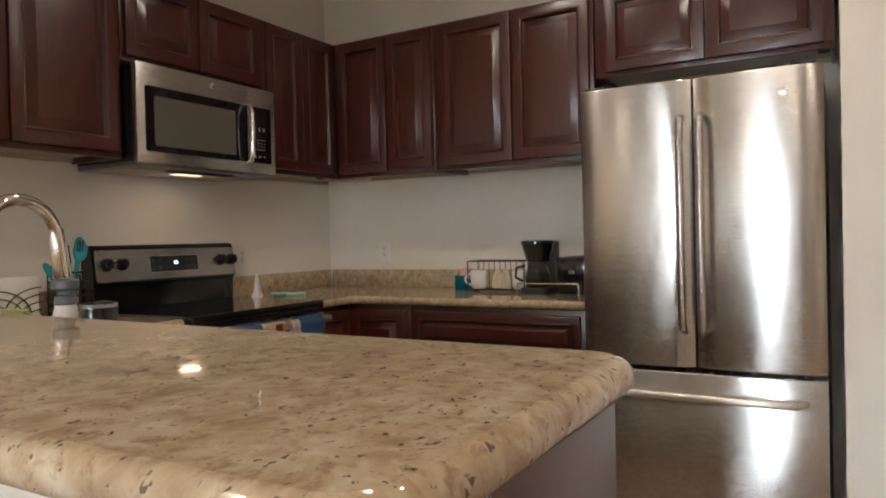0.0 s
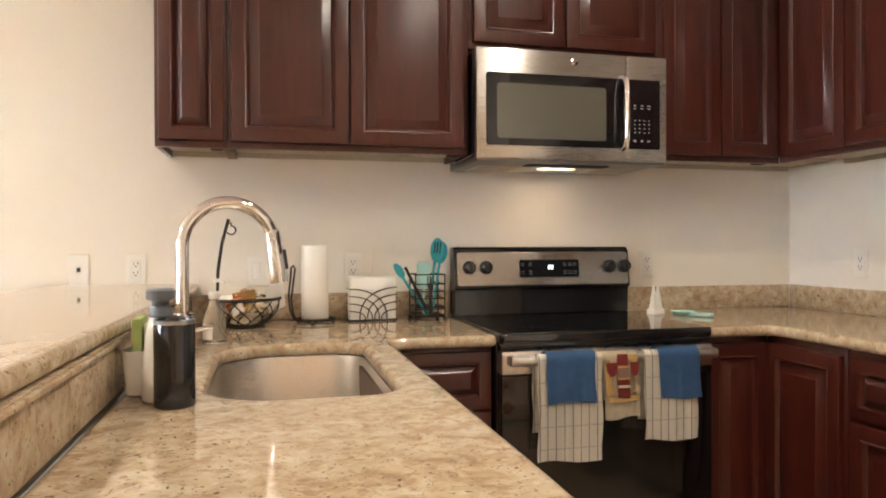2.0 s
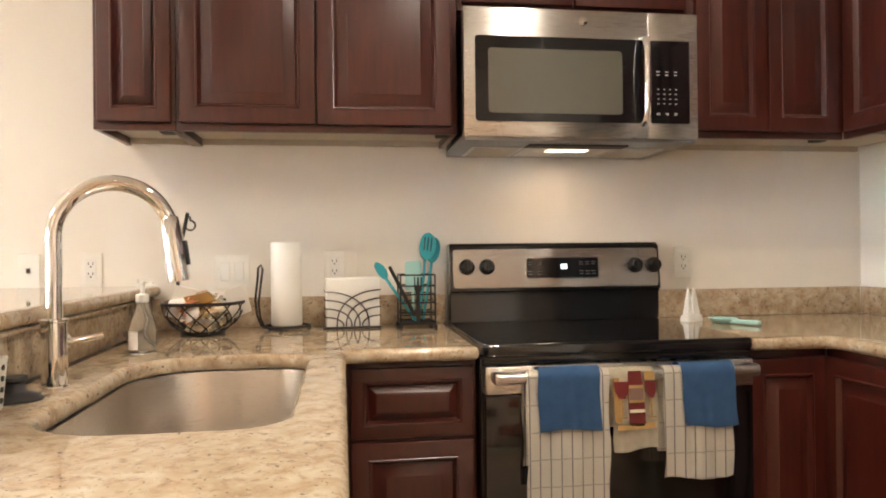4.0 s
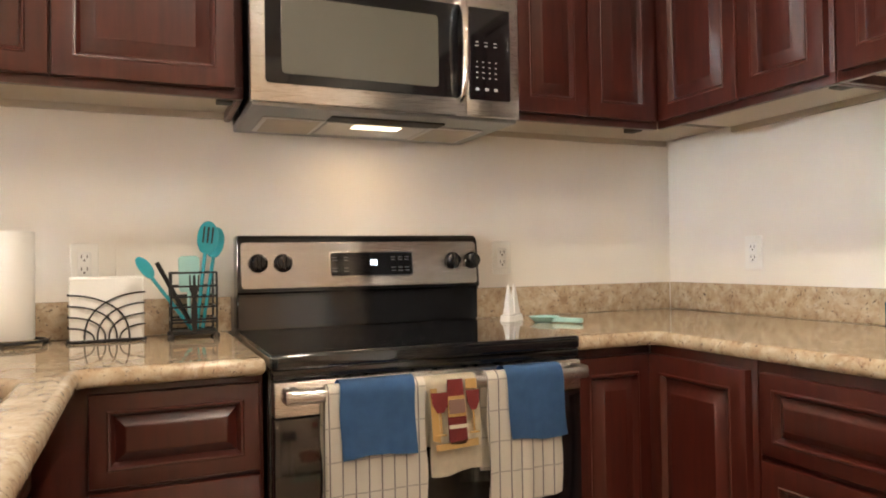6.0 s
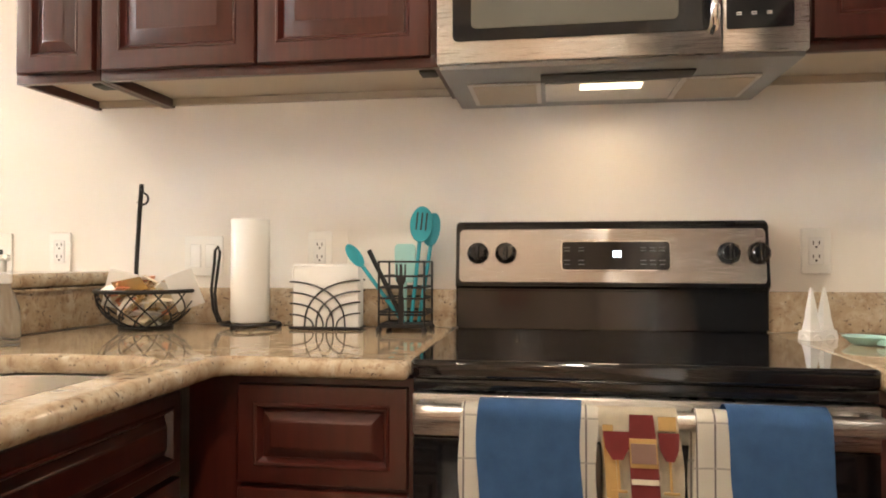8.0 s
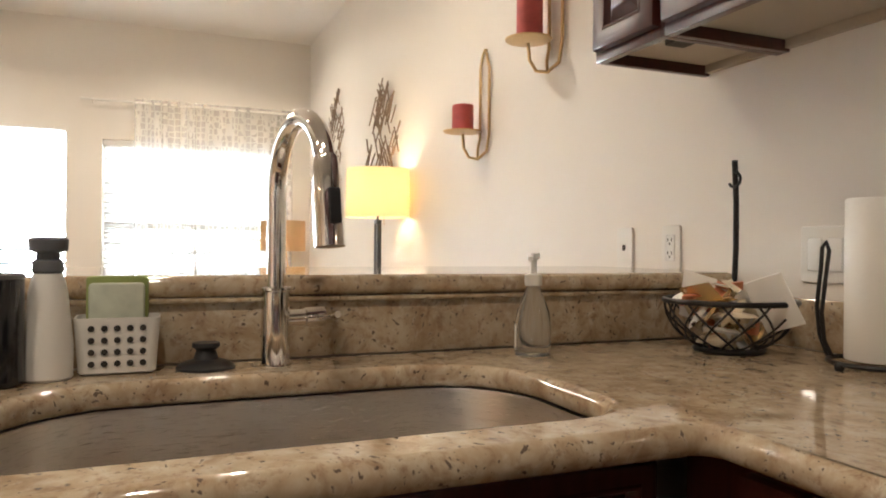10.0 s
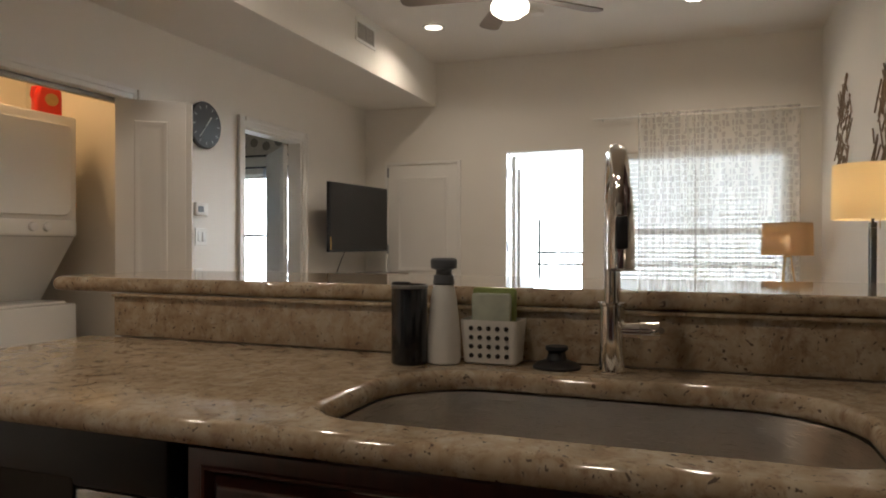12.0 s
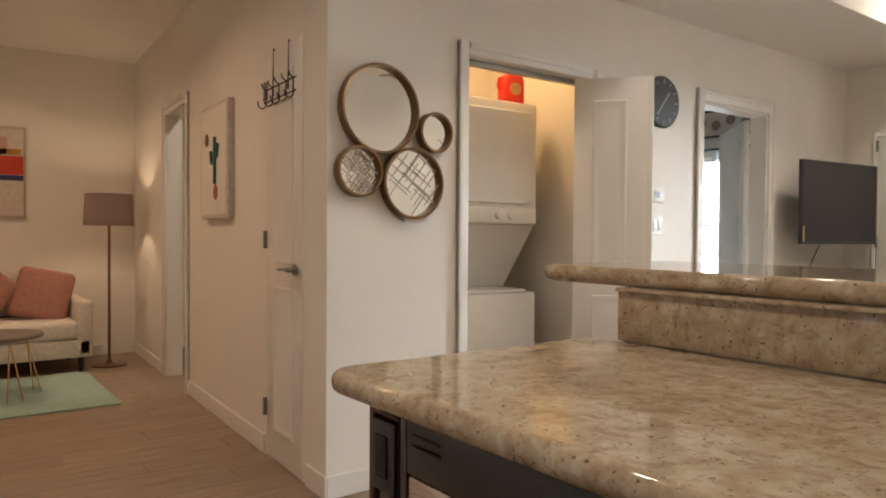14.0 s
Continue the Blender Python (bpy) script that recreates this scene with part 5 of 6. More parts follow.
et = thing("end_table", "dark wooden end table under the lamp", "table", -7.2, -0.28, 0)
part("tabletop", box(-0.24, 0.24, -0.24, 0.24, 0.535, 0.565, 0.004), GREY, et)
for sx in (-0.21, 0.21):
    for sy in (-0.21, 0.21):
        part("leg", box(sx - 0.02, sx + 0.02, sy - 0.02, sy + 0.02, 0, 0.5345, 0.003), GREY, et)
tl = thing("table_lamp", "lit table lamp with burlap drum shade on tripod legs", "table lamp", -7.2, -0.285, 0.566)
part("shade", drum(0.182, 0.178, 0.504, 0.753), SHADEB, tl, "glowing brown burlap drum shade")
for a in (90, 210, 330):
    part("leg", wires("leg", [[(0.025 * math.cos(radians(a)), 0.025 * math.sin(radians(a)), 0.50), (0.10 * math.cos(radians(a)), 0.10 * math.sin(radians(a)), 0.0)]], 0.006), GOLD, tl)
part("bulb", lathe([(0.008, 0.55), (0.014, 0.57), (0.03, 0.61), (0.03, 0.635), (0.012, 0.655)], 20), BULB, tl, "glowing bulb")
part("socket", lathe([(0.028, 0.49), (0.028, 0.505), (0.014, 0.51), (0.014, 0.552)], 20), GOLD, tl)


def can(x, y, z):
    t = thing("recessed_light", "round white recessed ceiling light, lit", "ceiling light", x, y, z, group="recessed ceiling lights")
    part("trim_ring", lathe([(0.092, -0.001), (0.09, -0.008), (0.072, -0.010), (0.068, -0.004)], 32, False), WHITE, t)
    part("lens", lathe([(0.069, -0.0035), (0.069, -0.002)], 32), GLOW, t, "glowing lens")


for cx, cy in KITCHEN_CANS + LIVING_CANS:
    can(cx, cy, H)
for cx, cy in HALL_CANS:
    can(cx, cy, 2.72)
can(-3.7, -6.3, H)

cf = thing("ceiling_fan", "dark-bladed ceiling fan with lit white globe", "ceiling fan", -5.0, -1.9, -0.045)
part("canopy", lathe([(0.03, 2.845), (0.06, 2.875), (0.07, 2.9235)], 28), GREYMETAL, cf)
part("downrod", wires("downrod", [[(0, 0, 2.62), (0, 0, 2.87)]], 0.012), GREYMETAL, cf)
part("motor", lathe([(0.06, 2.53), (0.11, 2.545), (0.12, 2.58), (0.10, 2.62), (0.03, 2.63)], 36), GREYMETAL, cf)
part("globe", lathe([(0.02, 2.445), (0.06, 2.452), (0.10, 2.48), (0.108, 2.51), (0.10, 2.529)], 36), GLOW, cf, "glowing white glass globe")
for k in range(5):
    bl = part("blade", slab("blade", [rounded([(0.10, -0.045, 0.02), (0.62, -0.065, 0.05), (0.62, 0.065, 0.05), (0.10, 0.045, 0.02)])], -0.004, 0.004, 0.002), GREY, cf, "dark wooden fan blade", m=pose(0, 0, 2.575, 0, 0, 72 * k + 208) @ pose(0, 0, 0, 9))
sd = tagged(part("smoke_detector", lathe([(0.03, -0.03), (0.045, -0.026), (0.05, 0)], 28), WHITEPL, m=pose(-6.35, -2.05, H - 0.001)), "small white round ceiling sensor", "smoke detector")

vt = thing("air_vent", "white metal air vent grille on the soffit", "vent", -6.02, -3.299, 2.74, 180)
part("frame", slab("frame", [[(-0.165, -0.085), (0.165, -0.085), (0.165, 0.085), (-0.165, 0.085)], [(-0.14, -0.06), (-0.14, 0.06), (0.14, 0.06), (0.14, -0.06)]], 0, 0.010, 0.003), WHITEPL, vt, m=pose(0, 0, 0, 90))
part("backing", box(-0.14, 0.14, -0.002, 0.0, -0.06, 0.06), SLOT, vt)
for k in range(11):
    part("slat", box(-0.0015, 0.0015, -0.009, -0.003, -0.058, 0.058), WHITEPL, vt, m=pose(-0.12 + 0.024 * k, 0, 0, 0, 0, 35))

# ---- far wall: door, window, curtain ----
sdoor = thing("door_storage", "white two-panel storage door, closed", "door", kind="structure")


def door_leaf(w, h_, t_=0.035, split=0.43):
    """Two-panel leaf in the xz plane, front face at y = 0, facing -y."""
    bm = bmesh.new()
    add_bm(bm, box(0, w, 0.0, t_, 0, h_, 0.002))
    for z0, z1 in ((0.14, h_ * split - 0.05), (h_ * split + 0.06, h_ - 0.12)):
        for face, sgn in ((0.0, 1), (t_, -1)):
            r = [[(x, face - sgn * d, z) for x, z in ((0.10 + i, z0 + i), (w - 0.10 - i, z0 + i), (w - 0.10 - i, z1 - i), (0.10 + i, z1 - i))] for i, d in ((0, -0.0005), (0.006, 0.006), (0.016, 0.006), (0.026, 0.001), (0.05, 0.0015))]
            add_bm(bm, loft(r, False, True))
    return bm


part("leaf", door_leaf(0.72, 1.915), TRIM, sdoor, m=pose(XF + 0.001, -3.077, 0.004, 0, 0, 90) @ Matrix.Translation((-0.72, -0.012, 0)))
part("door_knob", lathe([(0.028, 0), (0.028, 0.006), (0.010, 0.010), (0.010, 0.03), (0.026, 0.04), (0.026, 0.056), (0.012, 0.062)], 24), GREYMETAL, sdoor, m=pose(XF + 0.013, -3.125, 0.95, 0, 90, 0))
for z in (0.25, 1.10, 1.85):
    part("hinge", box(XF + 0.0135, XF + 0.028, -3.805, -3.79, z - 0.045, z + 0.045, 0.002), GREYMETAL, sdoor)

bdr = thing("door_balcony", "white balcony door standing open outward with a blind", "door", kind="structure")
part("frame_post", box(XF - 0.16, XF + 0.004, -2.65, -2.60, 0, 2.02), TRIM, bdr)
part("frame_post", box(XF - 0.16, XF + 0.004, -1.905, -1.89, 0, 2.02), TRIM, bdr)
part("frame_head", box(XF - 0.16, XF + 0.004, -2.60, -1.905, 2.0, 2.02), TRIM, bdr)
part("leaf", box(XF - 0.92, XF - 0.17, -2.60, -2.555, 0.02, 1.99, 0.003), TRIM, bdr)
part("leaf_blind", box(XF - 0.84, XF - 0.25, -2.553, -2.53, 0.25, 1.87), BLIND, bdr, "white slatted door blind")
for k in range(42):
    part("slat", box(XF - 0.84, XF - 0.25, -2.529, -2.510, 0.27 + 0.038 * k, 0.273 + 0.038 * k), BLIND, bdr)
for z in (0.3, 1.13, 1.82):
    part("hinge", box(XF - 0.10, XF - 0.02, -2.599, -2.592, z - 0.05, z + 0.05, 0.002), GREYMETAL, bdr)

rlg = thing("balcony_railing", "thin dark metal balcony railing", "railing", -9.0, 0, 0)
for z in (0.10, 0.93, 1.06):
    part("rail", box(-0.02, 0.02, -6.5, 0.6, z - 0.014, z + 0.014), DARKPL, rlg)
for k in range(60):
    y = -6.5 + 0.12 * k
    part("baluster", box(-0.006, 0.006, y - 0.006, y + 0.006, -0.05, 0.915 if k % 12 else 1.045), DARKPL, rlg)
part("post", box(-0.014, 0.014, -2.625, -2.595, -0.05, 1.44), DARKPL, rlg)

wd = thing("window_1", "white framed living room window", "window", kind="structure")
for a, b, c, e in ((-1.65, -1.61, 0.62, 1.95), (-0.28, -0.24, 0.62, 1.95), (-1.61, -0.28, 1.91, 1.95), (-1.61, -0.28, 0.62, 0.66), (-0.965, -0.925, 0.66, 1.91), (-1.61, -0.965, 1.23, 1.27), (-0.925, -0.28, 1.23, 1.27)):
    part("window_frame", box(XF - 0.12, XF - 0.07, a, b, c, e, 0.003), TRIM, wd)
gp = part("pane", box(XF - 0.10, XF - 0.096, -1.61, -0.28, 0.66, 1.91), GLASS, wd)
gp.visible_shadow = False
part("window_sill", box(XF - 0.07, XF + 0.03, -1.68, -0.21, 0.595, 0.6195, 0.004), TRIM, wd)
vb = thing("window_blind", "white horizontal slat blind, slats open", "blind", XF - 0.035, 0, 0)
part("headrail", box(-0.03, 0.025, -1.64, -0.25, 1.90, 1.945, 0.004), WHITEPL, vb)
SLATM = mesh_of(box(-0.024, 0.024, -0.69, 0.69, -0.0012, 0.0012), "slat")
for k in range(31):
    part("slat", SLATM, BLIND, vb, m=pose(0, -0.945, 0.68 + 0.04 * k, 0, -45, 0))
for y in (-1.45, -0.95, -0.45):
    part("ladder_cord", wires("ladder_cord", [[(0.022, y, 0.66), (0.022, y, 1.90)]], 0.0012, res=1), WHITEPL, vb)
rod = thing("curtain_rod", "thin pale curtain rod with brackets", "curtain rod", XF + 0.07, 0, 2.245)
part("rod", wires("rod", [[(0, -1.80, 0), (0, -0.03, 0)]], 0.009), WHITEPL, rod)
for y in (-1.72, -0.10):
    part("bracket", wires("bracket", [[(0, y, 0), (-0.069, y, -0.01)]], 0.007), WHITEPL, rod)


def drape(name, label, y0, y1, z0, z1, x, waves, amp, material, seed=0):
    rnd = random.Random(seed)
    ph = rnd.uniform(0, 6)
    bm = bmesh.new()
    rows = []
    n = int(waves * 10)
    for i in range(n + 1):
        u = i / n
        rows.append([bm.verts.new((x + amp * math.sin(u * waves * 6.283 + ph + 0.4 * math.sin(u * 17)) * (0.35 + 0.65 * (1 - j / 8)) + 0.006 * math.sin(j * 1.3 + u * 9), y0 + (y1 - y0) * (u + 0.01 * math.sin(u * waves * 6.283 + j * 0.3)), z0 + (z1 - z0) * j / 8)) for j in range(9)])
    for a, b in zip(rows, rows[1:]):
        for j in range(8):
            bm.faces.new((a[j], b[j], b[j + 1], a[j + 1]))
    return tagged(part(name, bm, material), label, "curtain")


drape("curtain", "sheer white patterned curtain panel drawn over the window", -1.42, -0.84, 0.10, 2.275, XF + 0.075, 9, 0.022, CURTAIN, 1)
drape("curtain", "sheer white patterned curtain panel drawn over the window", -0.86, -0.17, 0.10, 2.275, XF + 0.07, 7, 0.016, CURTAIN, 2)

# ---- TV ----
tv = thing("television", "black flat television on a wall arm", "television", -6.92, -3.795, 1.382, 180 - 5.9)
part("case", box(-0.475, 0.475, 0.0, 0.035, -0.30, 0.30, 0.006), DARKPL, tv)
part("screen", box(-0.466, 0.466, -0.002, -0.0005, -0.282, 0.291), SCREEN, tv)
part("wall_arm", box(-0.10, 0.10, 0.0355, 0.20, -0.12, 0.12, 0.006), DARKPL, tv)
part("sticker", box(-0.472, -0.454, -0.0035, -0.0022, -0.28, -0.17), OCHRE, tv, "yellow sticker strip")
part("cable", wires("cable", [[(-0.18, 0.05, -0.30), (-0.19, 0.10, -0.42), (-0.22, 0.15, -0.60)]], 0.004), DARKPL, tv)
cn = thing("console_cabinet", "dark wooden console cabinet under the television", "cabinet", -6.75, -3.80, 0)
part("top", box(-0.75, 0.75, -0.235, 0.235, 0.845, 0.875, 0.004), GREY, cn)
part("body", box(-0.73, 0.73, -0.23, 0.215, 0.06, 0.8445, 0.004), GREY, cn)
for k in range(3):
    part("door", box(-0.72 + 0.485 * k, -0.245 + 0.485 * k, 0.2155, 0.232, 0.08, 0.83, 0.004), GREY, cn)
part("plinth", box(-0.70, 0.70, -0.20, 0.19, 0, 0.0595), DARKPL, cn)

# clock
ck = thing("wall_clock", "round black wall clock with white hands", "clock", -5.095, YL + 0.002, 1.946, 180)
part("case", lathe([(0.155, 0), (0.158, 0.02), (0.150, 0.03), (0.146, 0.028)], 48), DARKPL, ck, m=pose(0, 0, 0, 90))
part("dial", lathe([(0.145, 0.0285), (0.145, 0.0295)], 48), DARKPL, ck, m=pose(0, 0, 0, 90))
for k in range(12):
    part("hour_mark", box(-0.003, 0.003, -0.0315, -0.0302, 0.112, 0.134), PRINT, ck, m=pose(0, 0, 0, 0, 30 * k, 0))
part("hour_hand", box(-0.005, 0.005, -0.034, -0.032, -0.015, 0.075), WHITE, ck, m=pose(0, 0, 0, 0, 40, 0))
part("minute_hand", box(-0.0035, 0.0035, -0.0365, -0.0345, -0.02, 0.11), WHITE, ck, m=pose(0, 0, 0, 0, -140, 0))

# ---- bedroom beyond the doorway ----
bdd = thing("door_bedroom", "white bedroom door, swung open into the room", "door", kind="structure")
part("leaf", door_leaf(0.76, 1.97), TRIM, bdd, m=pose(-6.32, -4.175, 0.01, 0, 0, -135))
w2 = thing("window_2", "white framed bedroom window", "window", kind="structure")
for a, b, c, e in ((-5.62, -5.58, 0.55, 1.89), (-4.94, -4.90, 0.55, 1.89), (-5.58, -4.94, 1.85, 1.89), (-5.58, -4.94, 0.55, 0.59), (-5.58, -4.94, 1.22, 1.26)):
    part("window_frame", box(XF - 0.12, XF - 0.06, a, b, c, e), TRIM, w2)
drape("curtain", "pale blue-white bedroom curtain beside the window", -5.20, -4.55, 0.05, 1.94, XF + 0.08, 6, 0.03, CURTAINB, 3)
drape("curtain", "pale blue-white bedroom curtain beside the window", -5.95, -5.50, 0.05, 1.94, XF + 0.08, 5, 0.03, CURTAINB, 4)
br = thing("curtain_rod", "thin dark bedroom curtain rod", "curtain rod", XF + 0.08, 0, 1.95)
part("rod", wires("rod", [[(0, -6.1, 0), (0, -4.45, 0)]], 0.010), DARKPL, br)
ar = thing("framed_art", "wide framed botanical print above the bedroom window", "picture", XF + 0.003, -5.2, 2.20, 90)
part("frame", box(-0.55, 0.55, -0.022, 0, -0.13, 0.13, 0.004), DARKPL, ar)
part("print", box(-0.53, 0.53, -0.024, -0.0225, -0.11, 0.11), CANVAS, ar)
for k in range(7):
    part("motif", lathe([(0.05, 0), (0.04, 0.001), (0.01, 0.0012)], 8), GREY, ar, m=pose(-0.45 + 0.15 * k, -0.0242, 0.02 * (-1) ** k, 90))

# ---- laundry closet ----
wa = thing("laundry_center", "white stacked washer and dryer in the closet", "washer dryer", -4.03, -4.36, 0, 180)
part("washer_body", box(-0.385, 0.335, 0.0, 0.58, 0.02, 0.80, 0.012), WHITE, wa)
part("washer_lid", box(-0.335, 0.285, 0.03, 0.36, 0.8005, 0.817, 0.006), WHITE, wa)
part("rear_column", loft([[(-0.335, 0.30, 0.801), (0.335, 0.30, 0.801), (0.335, 0.58, 0.801), (-0.335, 0.58, 0.801)], [(-0.335, 0.02, 1.19), (0.335, 0.02, 1.19), (0.335, 0.58, 1.19), (-0.335, 0.58, 1.19)]]), WHITE, wa)
dy = part("dryer_body", box(-0.345, 0.335, 0.0, 0.58, 1.1905, 1.89, 0.012), WHITE, wa)
part("dryer_door", slab("dryer_door", [rounded([(-0.285, 0.075, 0.06), (0.285, 0.075, 0.06), (0.285, 0.60, 0.02), (-0.285, 0.60, 0.02)])], 0, 0.018, 0.006), WHITE, dy, m=pose(0, 0.001, 1.215, 90) @ Matrix.Translation((0, 0.02, 0)))
part("control_panel", box(-0.335, 0.325, -0.010, -0.0005, 1.20, 1.285, 0.004), WHITEPL, dy)
for kx in (-0.27, 0.03, 0.12):
    part("knob", lathe([(0.026, 0), (0.024, 0.02), (0.014, 0.024)], 20), GREYMETAL if kx < 0 else WHITE, dy, m=pose(kx, -0.0105, 1.245, 90))
jg = thing("detergent_jug", "red plastic laundry detergent jug on the dryer", "jug", -4.24, -4.45, 1.891, 165)
jg.matrix_world = jg.matrix_world @ Matrix.Diagonal((0.9, 0.9, 0.86, 1))
part("body", loft([[(x * s + o_, y, z) for x, y in rounded([(-0.085, -0.045, 0.03), (0.085, -0.045, 0.03), (0.085, 0.045, 0.03), (-0.085, 0.045, 0.03)], 4)] for s, z, o_ in ((0.95, 0, 0), (1, 0.01, 0), (1, 0.11, 0), (0.92, 0.16, 0.004), (0.62, 0.205, 0.012), (0.35, 0.23, 0.02))]), RED, jg)
part("cap", lathe([(0.030, 0.2305), (0.030, 0.265), (0.026, 0.27)], 20), RED, jg, m=Matrix.Translation((0.02, 0, 0)))
part("grip", wires("grip", [[(-0.05, 0, 0.18), (-0.085, 0, 0.17), (-0.092, 0, 0.12), (-0.075, 0, 0.08)]], 0.012), RED, jg)
part("label", lathe([(0.042, 0), (0.042, 0.001)], 24), OCHRE, jg, "round yellow label", m=pose(0.01, -0.0458, 0.10, 90))
bf = thing("door_laundry", "white folding closet door, folded open", "door", kind="structure")
part("leaf", door_leaf(0.38, 1.96), TRIM, bf, m=pose(-4.33, -4.035, 0.02, 0, 0, 129))
part("leaf", door_leaf(0.38, 1.96), TRIM, bf, m=pose(-4.40, -4.045, 0.02, 0, 0, 120))
part("track", box(-4.47, -3.60, YL - 0.09, YL - 0.05, 1.972, 1.999, 0.002), GREYMETAL, bf)

# ---- mirrors ----
for mx, mz, r in ((-3.092, 1.679, 0.197), (-3.389, 1.602, 0.093), (-2.989, 1.401, 0.111), (-3.266, 1.362, 0.162)):
    t = thing("round_mirror", "round wall mirror in a slim bronze rim", "mirror", mx, YL + 0.001, mz, 180, group="round mirrors on the wall")
    part("rim", lathe([(r - 0.004, 0.0), (r, 0.002), (r, 0.045), (r - 0.004, 0.048), (r - 0.012, 0.047), (r - 0.013, 0.02)], 56, False), BRONZE, t, m=pose(0, 0, 0, 90))
    part("glass", lathe([(r - 0.0125, 0.015), (r - 0.0125, 0.020)], 56), MIRROR, t, m=pose(0, 0, 0, 90))
    if mz < 1.5:
        # grey hatching of crossing strokes on the two lower discs
        rnd = random.Random(int(r * 1000))
        for k in range(26):
            u, v = rnd.uniform(-0.7, 0.7) * r, rnd.uniform(-0.7, 0.7) * r
            ln = min(rnd.uniform(0.25, 0.6) * r, 0.9 * math.sqrt(max(0.0, (0.88 * r) ** 2 - u * u - v * v)))
            if ln > 0.02:
                part("hatch_stroke", box(-ln, ln, -0.0215, -0.0205, -0.0022, 0.0022), HATCH, t, "grey hatch stroke", m=pose(u, 0, v, 0, 35 if k % 2 else -52, 0))

# ---- hall ----
hdoor = thing("door_hall", "white two-panel hall closet door, closed", "door", kind="structure")
part("leaf", door_leaf(0.46, 2.02, split=0.45), TRIM, hdoor, m=pose(XH + 0.006, -4.77, 0.012, 0, 0, 90))
part("lever_rose", lathe([(0.027, 0), (0.027, 0.008), (0.012, 0.012), (0.012, 0.045)], 24), GREYMETAL, hdoor, m=pose(XH + 0.019, -4.355, 0.965, 0, 90, 0))
part("lever", wires("lever", [[(XH + 0.06, -4.355, 0.965), (XH + 0.062, -4.40, 0.967), (XH + 0.058, -4.47, 0.962)]], 0.008, res=3), GREYMETAL, hdoor)
for z in (0.25, 1.10, 1.85):
    part("hinge", box(XH + 0.002, XH + 0.022, -4.79, -4.772, z - 0.045, z + 0.045, 0.002), GREYMETAL, hdoor)
hk = thing("door_hooks", "dark wire hook rack hanging over the door", "hook rack", XH + 0.022, -4.53, 0)
for y in (-0.10, 0.10):
    part("strap", wires("strap", [[(-0.003, y, 2.02), (0.004, y, 2.03), (0.006, y, 1.80)]], 0.004), WIRE, hk)
for z in (1.84, 1.78):
    part("crossbar", wires("crossbar", [[(0.008, -0.20, z), (0.008, 0.20, z)]], 0.004), WIRE, hk)
for k in range(5):
    y = -0.18 + 0.09 * k
    part("hook", wires("hook", [[(0.035, y, 1.87), (0.03, y, 1.85), (0.012, y, 1.84), (0.012, y, 1.76), (0.03, y, 1.745), (0.05, y, 1.755), (0.055, y, 1.78)]], 0.0035), WIRE, hk)
cp_ = thing("cactus_picture", "framed print of a green cactus in a pot", "picture", XH + 0.002, -5.62, 1.565, 90)
part("frame", box(-0.285, 0.285, -0.04, 0, -0.345, 0.345, 0.004), CANVAS, cp_)
part("paper", box(-0.262, 0.262, -0.042, -0.0405, -0.322, 0.322), mat("print_paper", (0.70, 0.66, 0.60), 0.8), cp_)
GREEN = cloth("cactus_green", (0.05, 0.14, 0.11))
part("cactus_print", wires("cactus_print", [[(0.05, -0.044, -0.14), (0.05, -0.044, 0.14)], [(0.05, -0.044, -0.02), (-0.02, -0.044, -0.01), (-0.03, -0.044, 0.06)], [(0.05, -0.044, 0.02), (0.10, -0.044, 0.03), (0.11, -0.044, 0.10)]], 0.014), GREEN, cp_)
part("pot_print", lathe([(0.045, 0), (0.045, 0.002)], 20), mat("pot_print", (0.35, 0.12, 0.07), 0.8), cp_, m=pose(0.05, -0.042, -0.19, 90))
part("small_print", lathe([(0.04, 0), (0.04, 0.002)], 14), BRONZE, cp_, m=pose(-0.14, -0.042, 0.14, 90))

hl = thing("floor_lamp", "lit floor lamp with taupe drum shade and brass pole", "floor lamp", -2.74, -7.85, 0)
part("pole", wires("pole", [[(0, 0, 0.02), (0, 0, 1.34)]], 0.012, res=3), BRONZE, hl)
part("foot", lathe([(0.14, 0), (0.14, 0.012), (0.03, 0.022), (0.014, 0.05)], 36), BRONZE, hl)
part("shade", drum(0.195, 0.185, 1.19, 1.455), SHADEP, hl, "taupe fabric drum shade")
sf = thing("sofa", "low white upholstered sofa", "sofa", -1.60, -8.05, 0)
part("seat_base", box(-0.98, 0.98, -0.34, 0.42, 0.12, 0.27, 0.02), SOFA, sf)
for x in (-0.44, 0.44):
    part("seat_cushion", box(x - 0.43, x + 0.43, -0.28, 0.44, 0.2705, 0.42, 0.04, segs=4), SOFA, sf)
    part("back_cushion", box(x - 0.43, x + 0.43, -0.36, -0.14, 0.4205, 0.78, 0.05, segs=4), SOFA, sf)
for x in (-0.98, 0.86):
    part("arm", box(x, x + 0.12, -0.36, 0.42, 0.125, 0.58, 0.03, segs=3), SOFA, sf)
for x in (-0.9, 0.9):
    for y in (-0.28, 0.34):
        part("leg", lathe([(0.018, 0), (0.025, 0.12)], 14), DARKPL, sf, m=pose(x, y, 0))


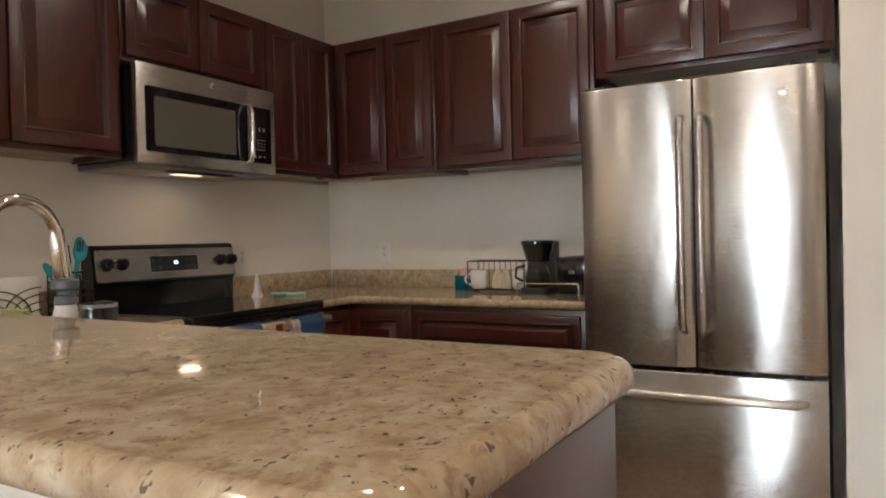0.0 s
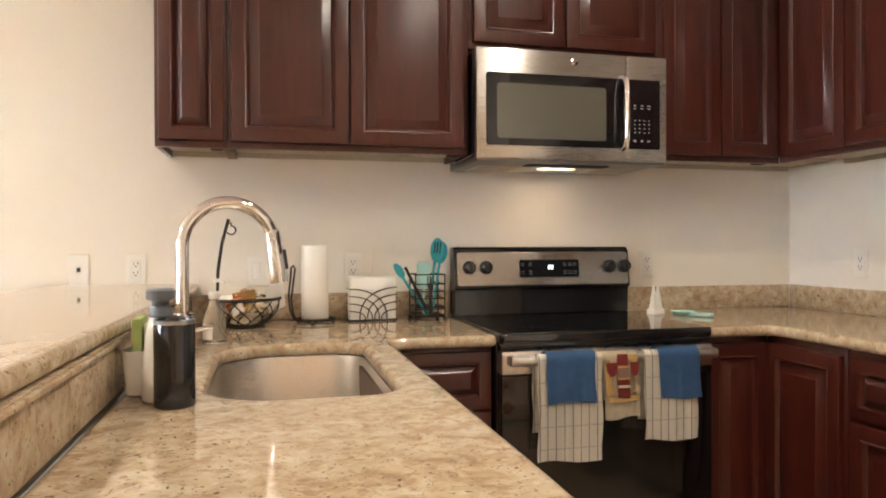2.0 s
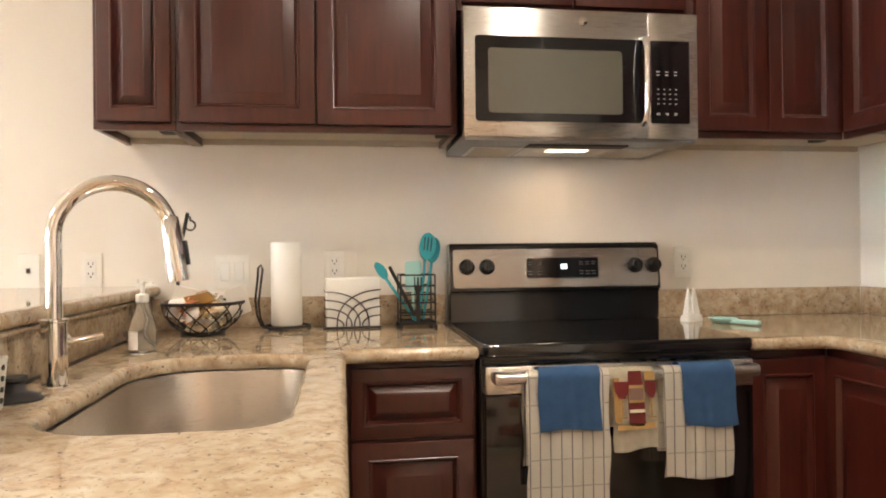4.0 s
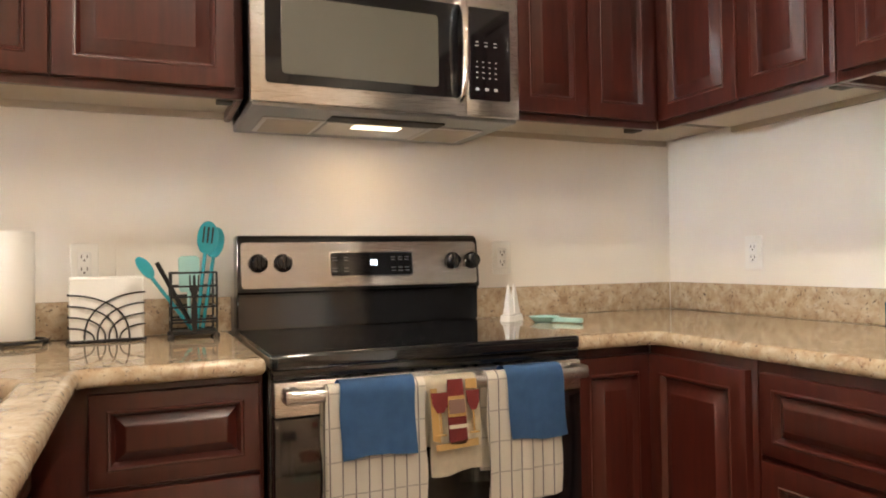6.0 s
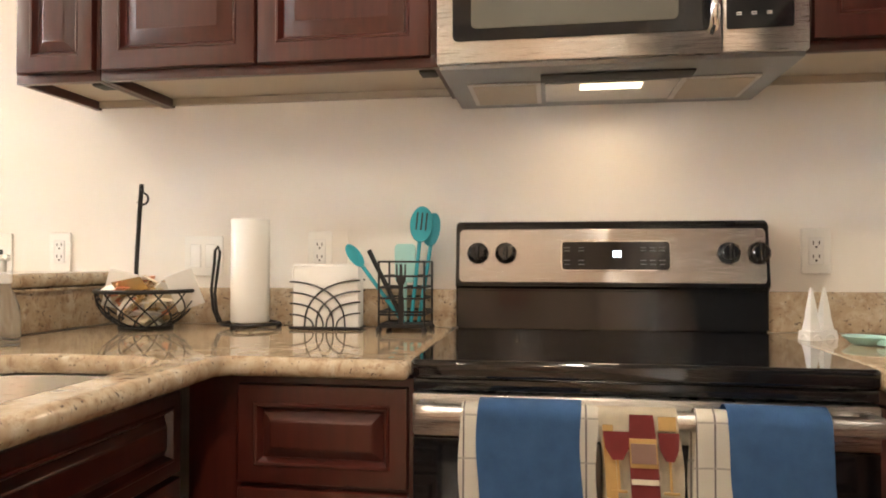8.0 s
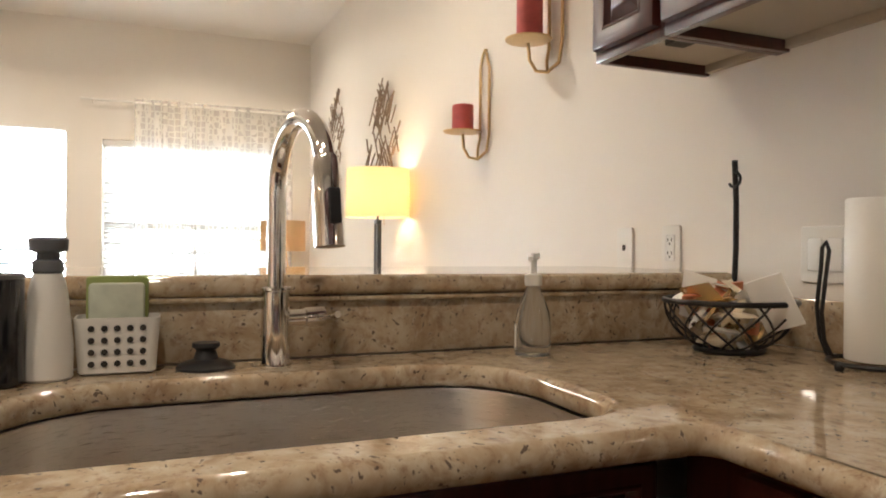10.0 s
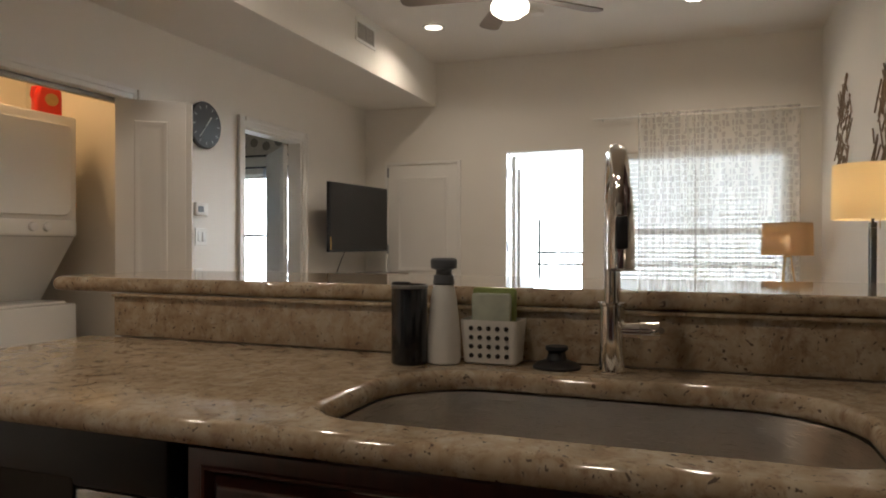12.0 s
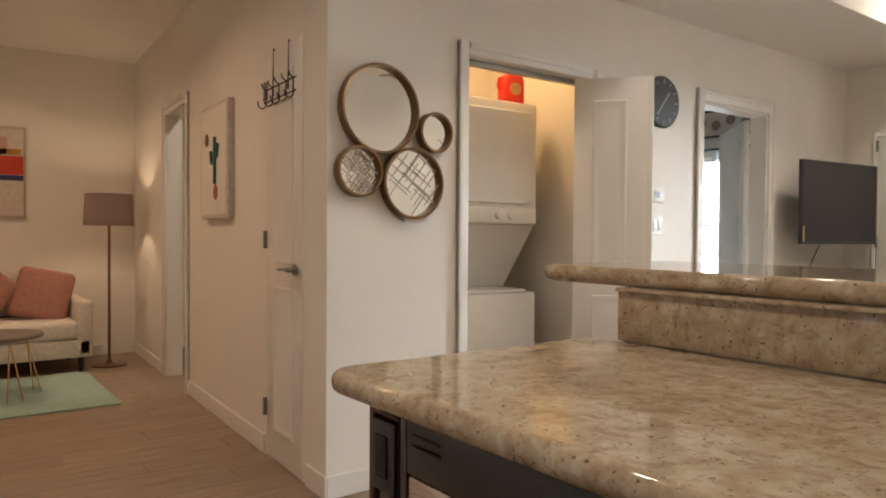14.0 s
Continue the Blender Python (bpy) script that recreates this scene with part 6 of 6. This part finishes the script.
def cushion(x, y, z, rx, ry, rz, s=0.42):
    rings = []
    for k in range(9):
        t_ = -1 + 2 * k / 8
        w = math.sqrt(max(0.0, 1 - t_ * t_))
        rings.append([(px * (0.82 + 0.18 * w), t_ * 0.075, pz * (0.82 + 0.18 * w)) for px, pz in rounded([(-s / 2, -s / 2, 0.05), (s / 2, -s / 2, 0.05), (s / 2, s / 2, 0.05), (-s / 2, s / 2, 0.05)], 4)])
    tagged(part("cushion", loft(rings), BLUSH, m=pose(x, y, z, rx, ry, rz)), "blush pink throw cushion on the sofa", "cushion", "cushions on the sofa")


cushion(-2.26, -7.98, 0.615, -18, 12, 165)
cushion(-1.82, -7.98, 0.66, -20, 40, 178)
rg_ = tagged(part("rug", slab("rug", [rounded([(-2.52, -7.60, 0.02), (-0.90, -7.60, 0.02), (-0.90, -6.31, 0.02), (-2.52, -6.31, 0.02)], 3)], 0.0005, 0.014, 0.004), RUG), "pale mint green area rug", "rug")
cft = thing("coffee_table", "small table with thin splayed brass legs", "table", -1.86, -6.95, 0.0145)
part("tabletop", lathe([(0.28, 0.40), (0.285, 0.405), (0.285, 0.42), (0.28, 0.425)], 40), GREY, cft)
for a in (0, 90, 180, 270):
    for d in (-0.05, 0.05):
        ca_, sa_ = math.cos(radians(a + 20)), math.sin(radians(a + 20))
        part("leg", wires("leg", [[(0.2 * ca_, 0.2 * sa_, 0.40), (0.27 * ca_ - d * sa_, 0.27 * sa_ + d * ca_, 0.002)]], 0.005), GOLD, cft)
ap = thing("abstract_painting", "framed colourful abstract painting above the sofa", "picture", -1.85, YH + 0.002, 1.64, 180)
part("frame", box(-0.34, 0.34, -0.03, 0, -0.39, 0.39, 0.004), BEIGE, ap)
part("canvas", box(-0.32, 0.32, -0.032, -0.0305, -0.37, 0.37), CANVAS, ap)
for a, b, c, e, col in ((-0.1, 0.32, -0.02, 0.14, (0.55, 0.06, 0.04)), (-0.2, 0.32, -0.07, -0.024, (0.05, 0.06, 0.15)), (-0.3, 0.2, 0.15, 0.3, (0.55, 0.35, 0.28)), (0.12, 0.30, 0.15, 0.2, (0.5, 0.25, 0.05))):
    part("paint_block", box(a, b, -0.034, -0.0325, c, e), cloth("paint_block", col), ap)

# the hall runs slightly askew to the kitchen
HALL = ("wall_hall", "trim_hall_door", "door_hall", "door_hooks", "cactus_picture")
skew = Matrix.Translation((XH, YL, 0)) @ pose(0, 0, 0, 0, 0, -3.0) @ Matrix.Translation((-XH, -YL, 0))
for ob in list(scene.objects):
    if ob.parent is None and (ob.name in HALL or (ob.name.startswith("baseboard") and ob.bound_box[0][1] < YL - 0.1 and ob.bound_box[6][0] < XH + 0.1)):
        ob.matrix_basis = skew @ ob.matrix_basis

# ---- floor planks, last ----
PW, PL = 0.18, 1.22
NEAR = mesh_of(box(0.0008, PL - 0.0008, 0.0008, PW - 0.0008, -0.010, 0.0, 0.001, segs=1), "plank")
fl_root = thing("floor", "grey-brown wood-look plank floor", "floor", kind="structure")
count, verts, faces = 0, [], []
for i in range(49):
    y = -8.62 + PW * i
    off = (i * 0.37) % 1.0 * PL
    for j in range(-1, 8):
        x = -7.7 + off + PL * j
        if x > 0.1 or x + PL < -7.7:
            continue
        if x > -4.6 and y < -2.3 and x + PL < 0.14 and count < 290:
            part("plank", NEAR, PLANK, fl_root, m=Matrix.Translation((x, y, 0)))
            count += 1
        else:
            b = len(verts)
            x0, x1 = max(x + 0.0008, -7.69), min(x + PL - 0.0008, 0.135)
            y0, y1 = y + 0.0008, y + PW - 0.0008
            verts += [(x0, y0, 0), (x1, y0, 0), (x1, y1, 0), (x0, y1, 0), (x0, y0, -0.01), (x1, y0, -0.01), (x1, y1, -0.01), (x0, y1, -0.01)]
            faces += [(b, b + 1, b + 2, b + 3), (b, b + 4, b + 5, b + 1), (b + 1, b + 5, b + 6, b + 2), (b + 2, b + 6, b + 7, b + 3), (b + 3, b + 7, b + 4, b)]
me = bpy.data.meshes.new("planks")
me.from_pydata(verts, [], faces)
me.materials.append(PLANK)
pk = new("planks", me)
pk.parent = fl_root
tagged(pk, kind="stuff")
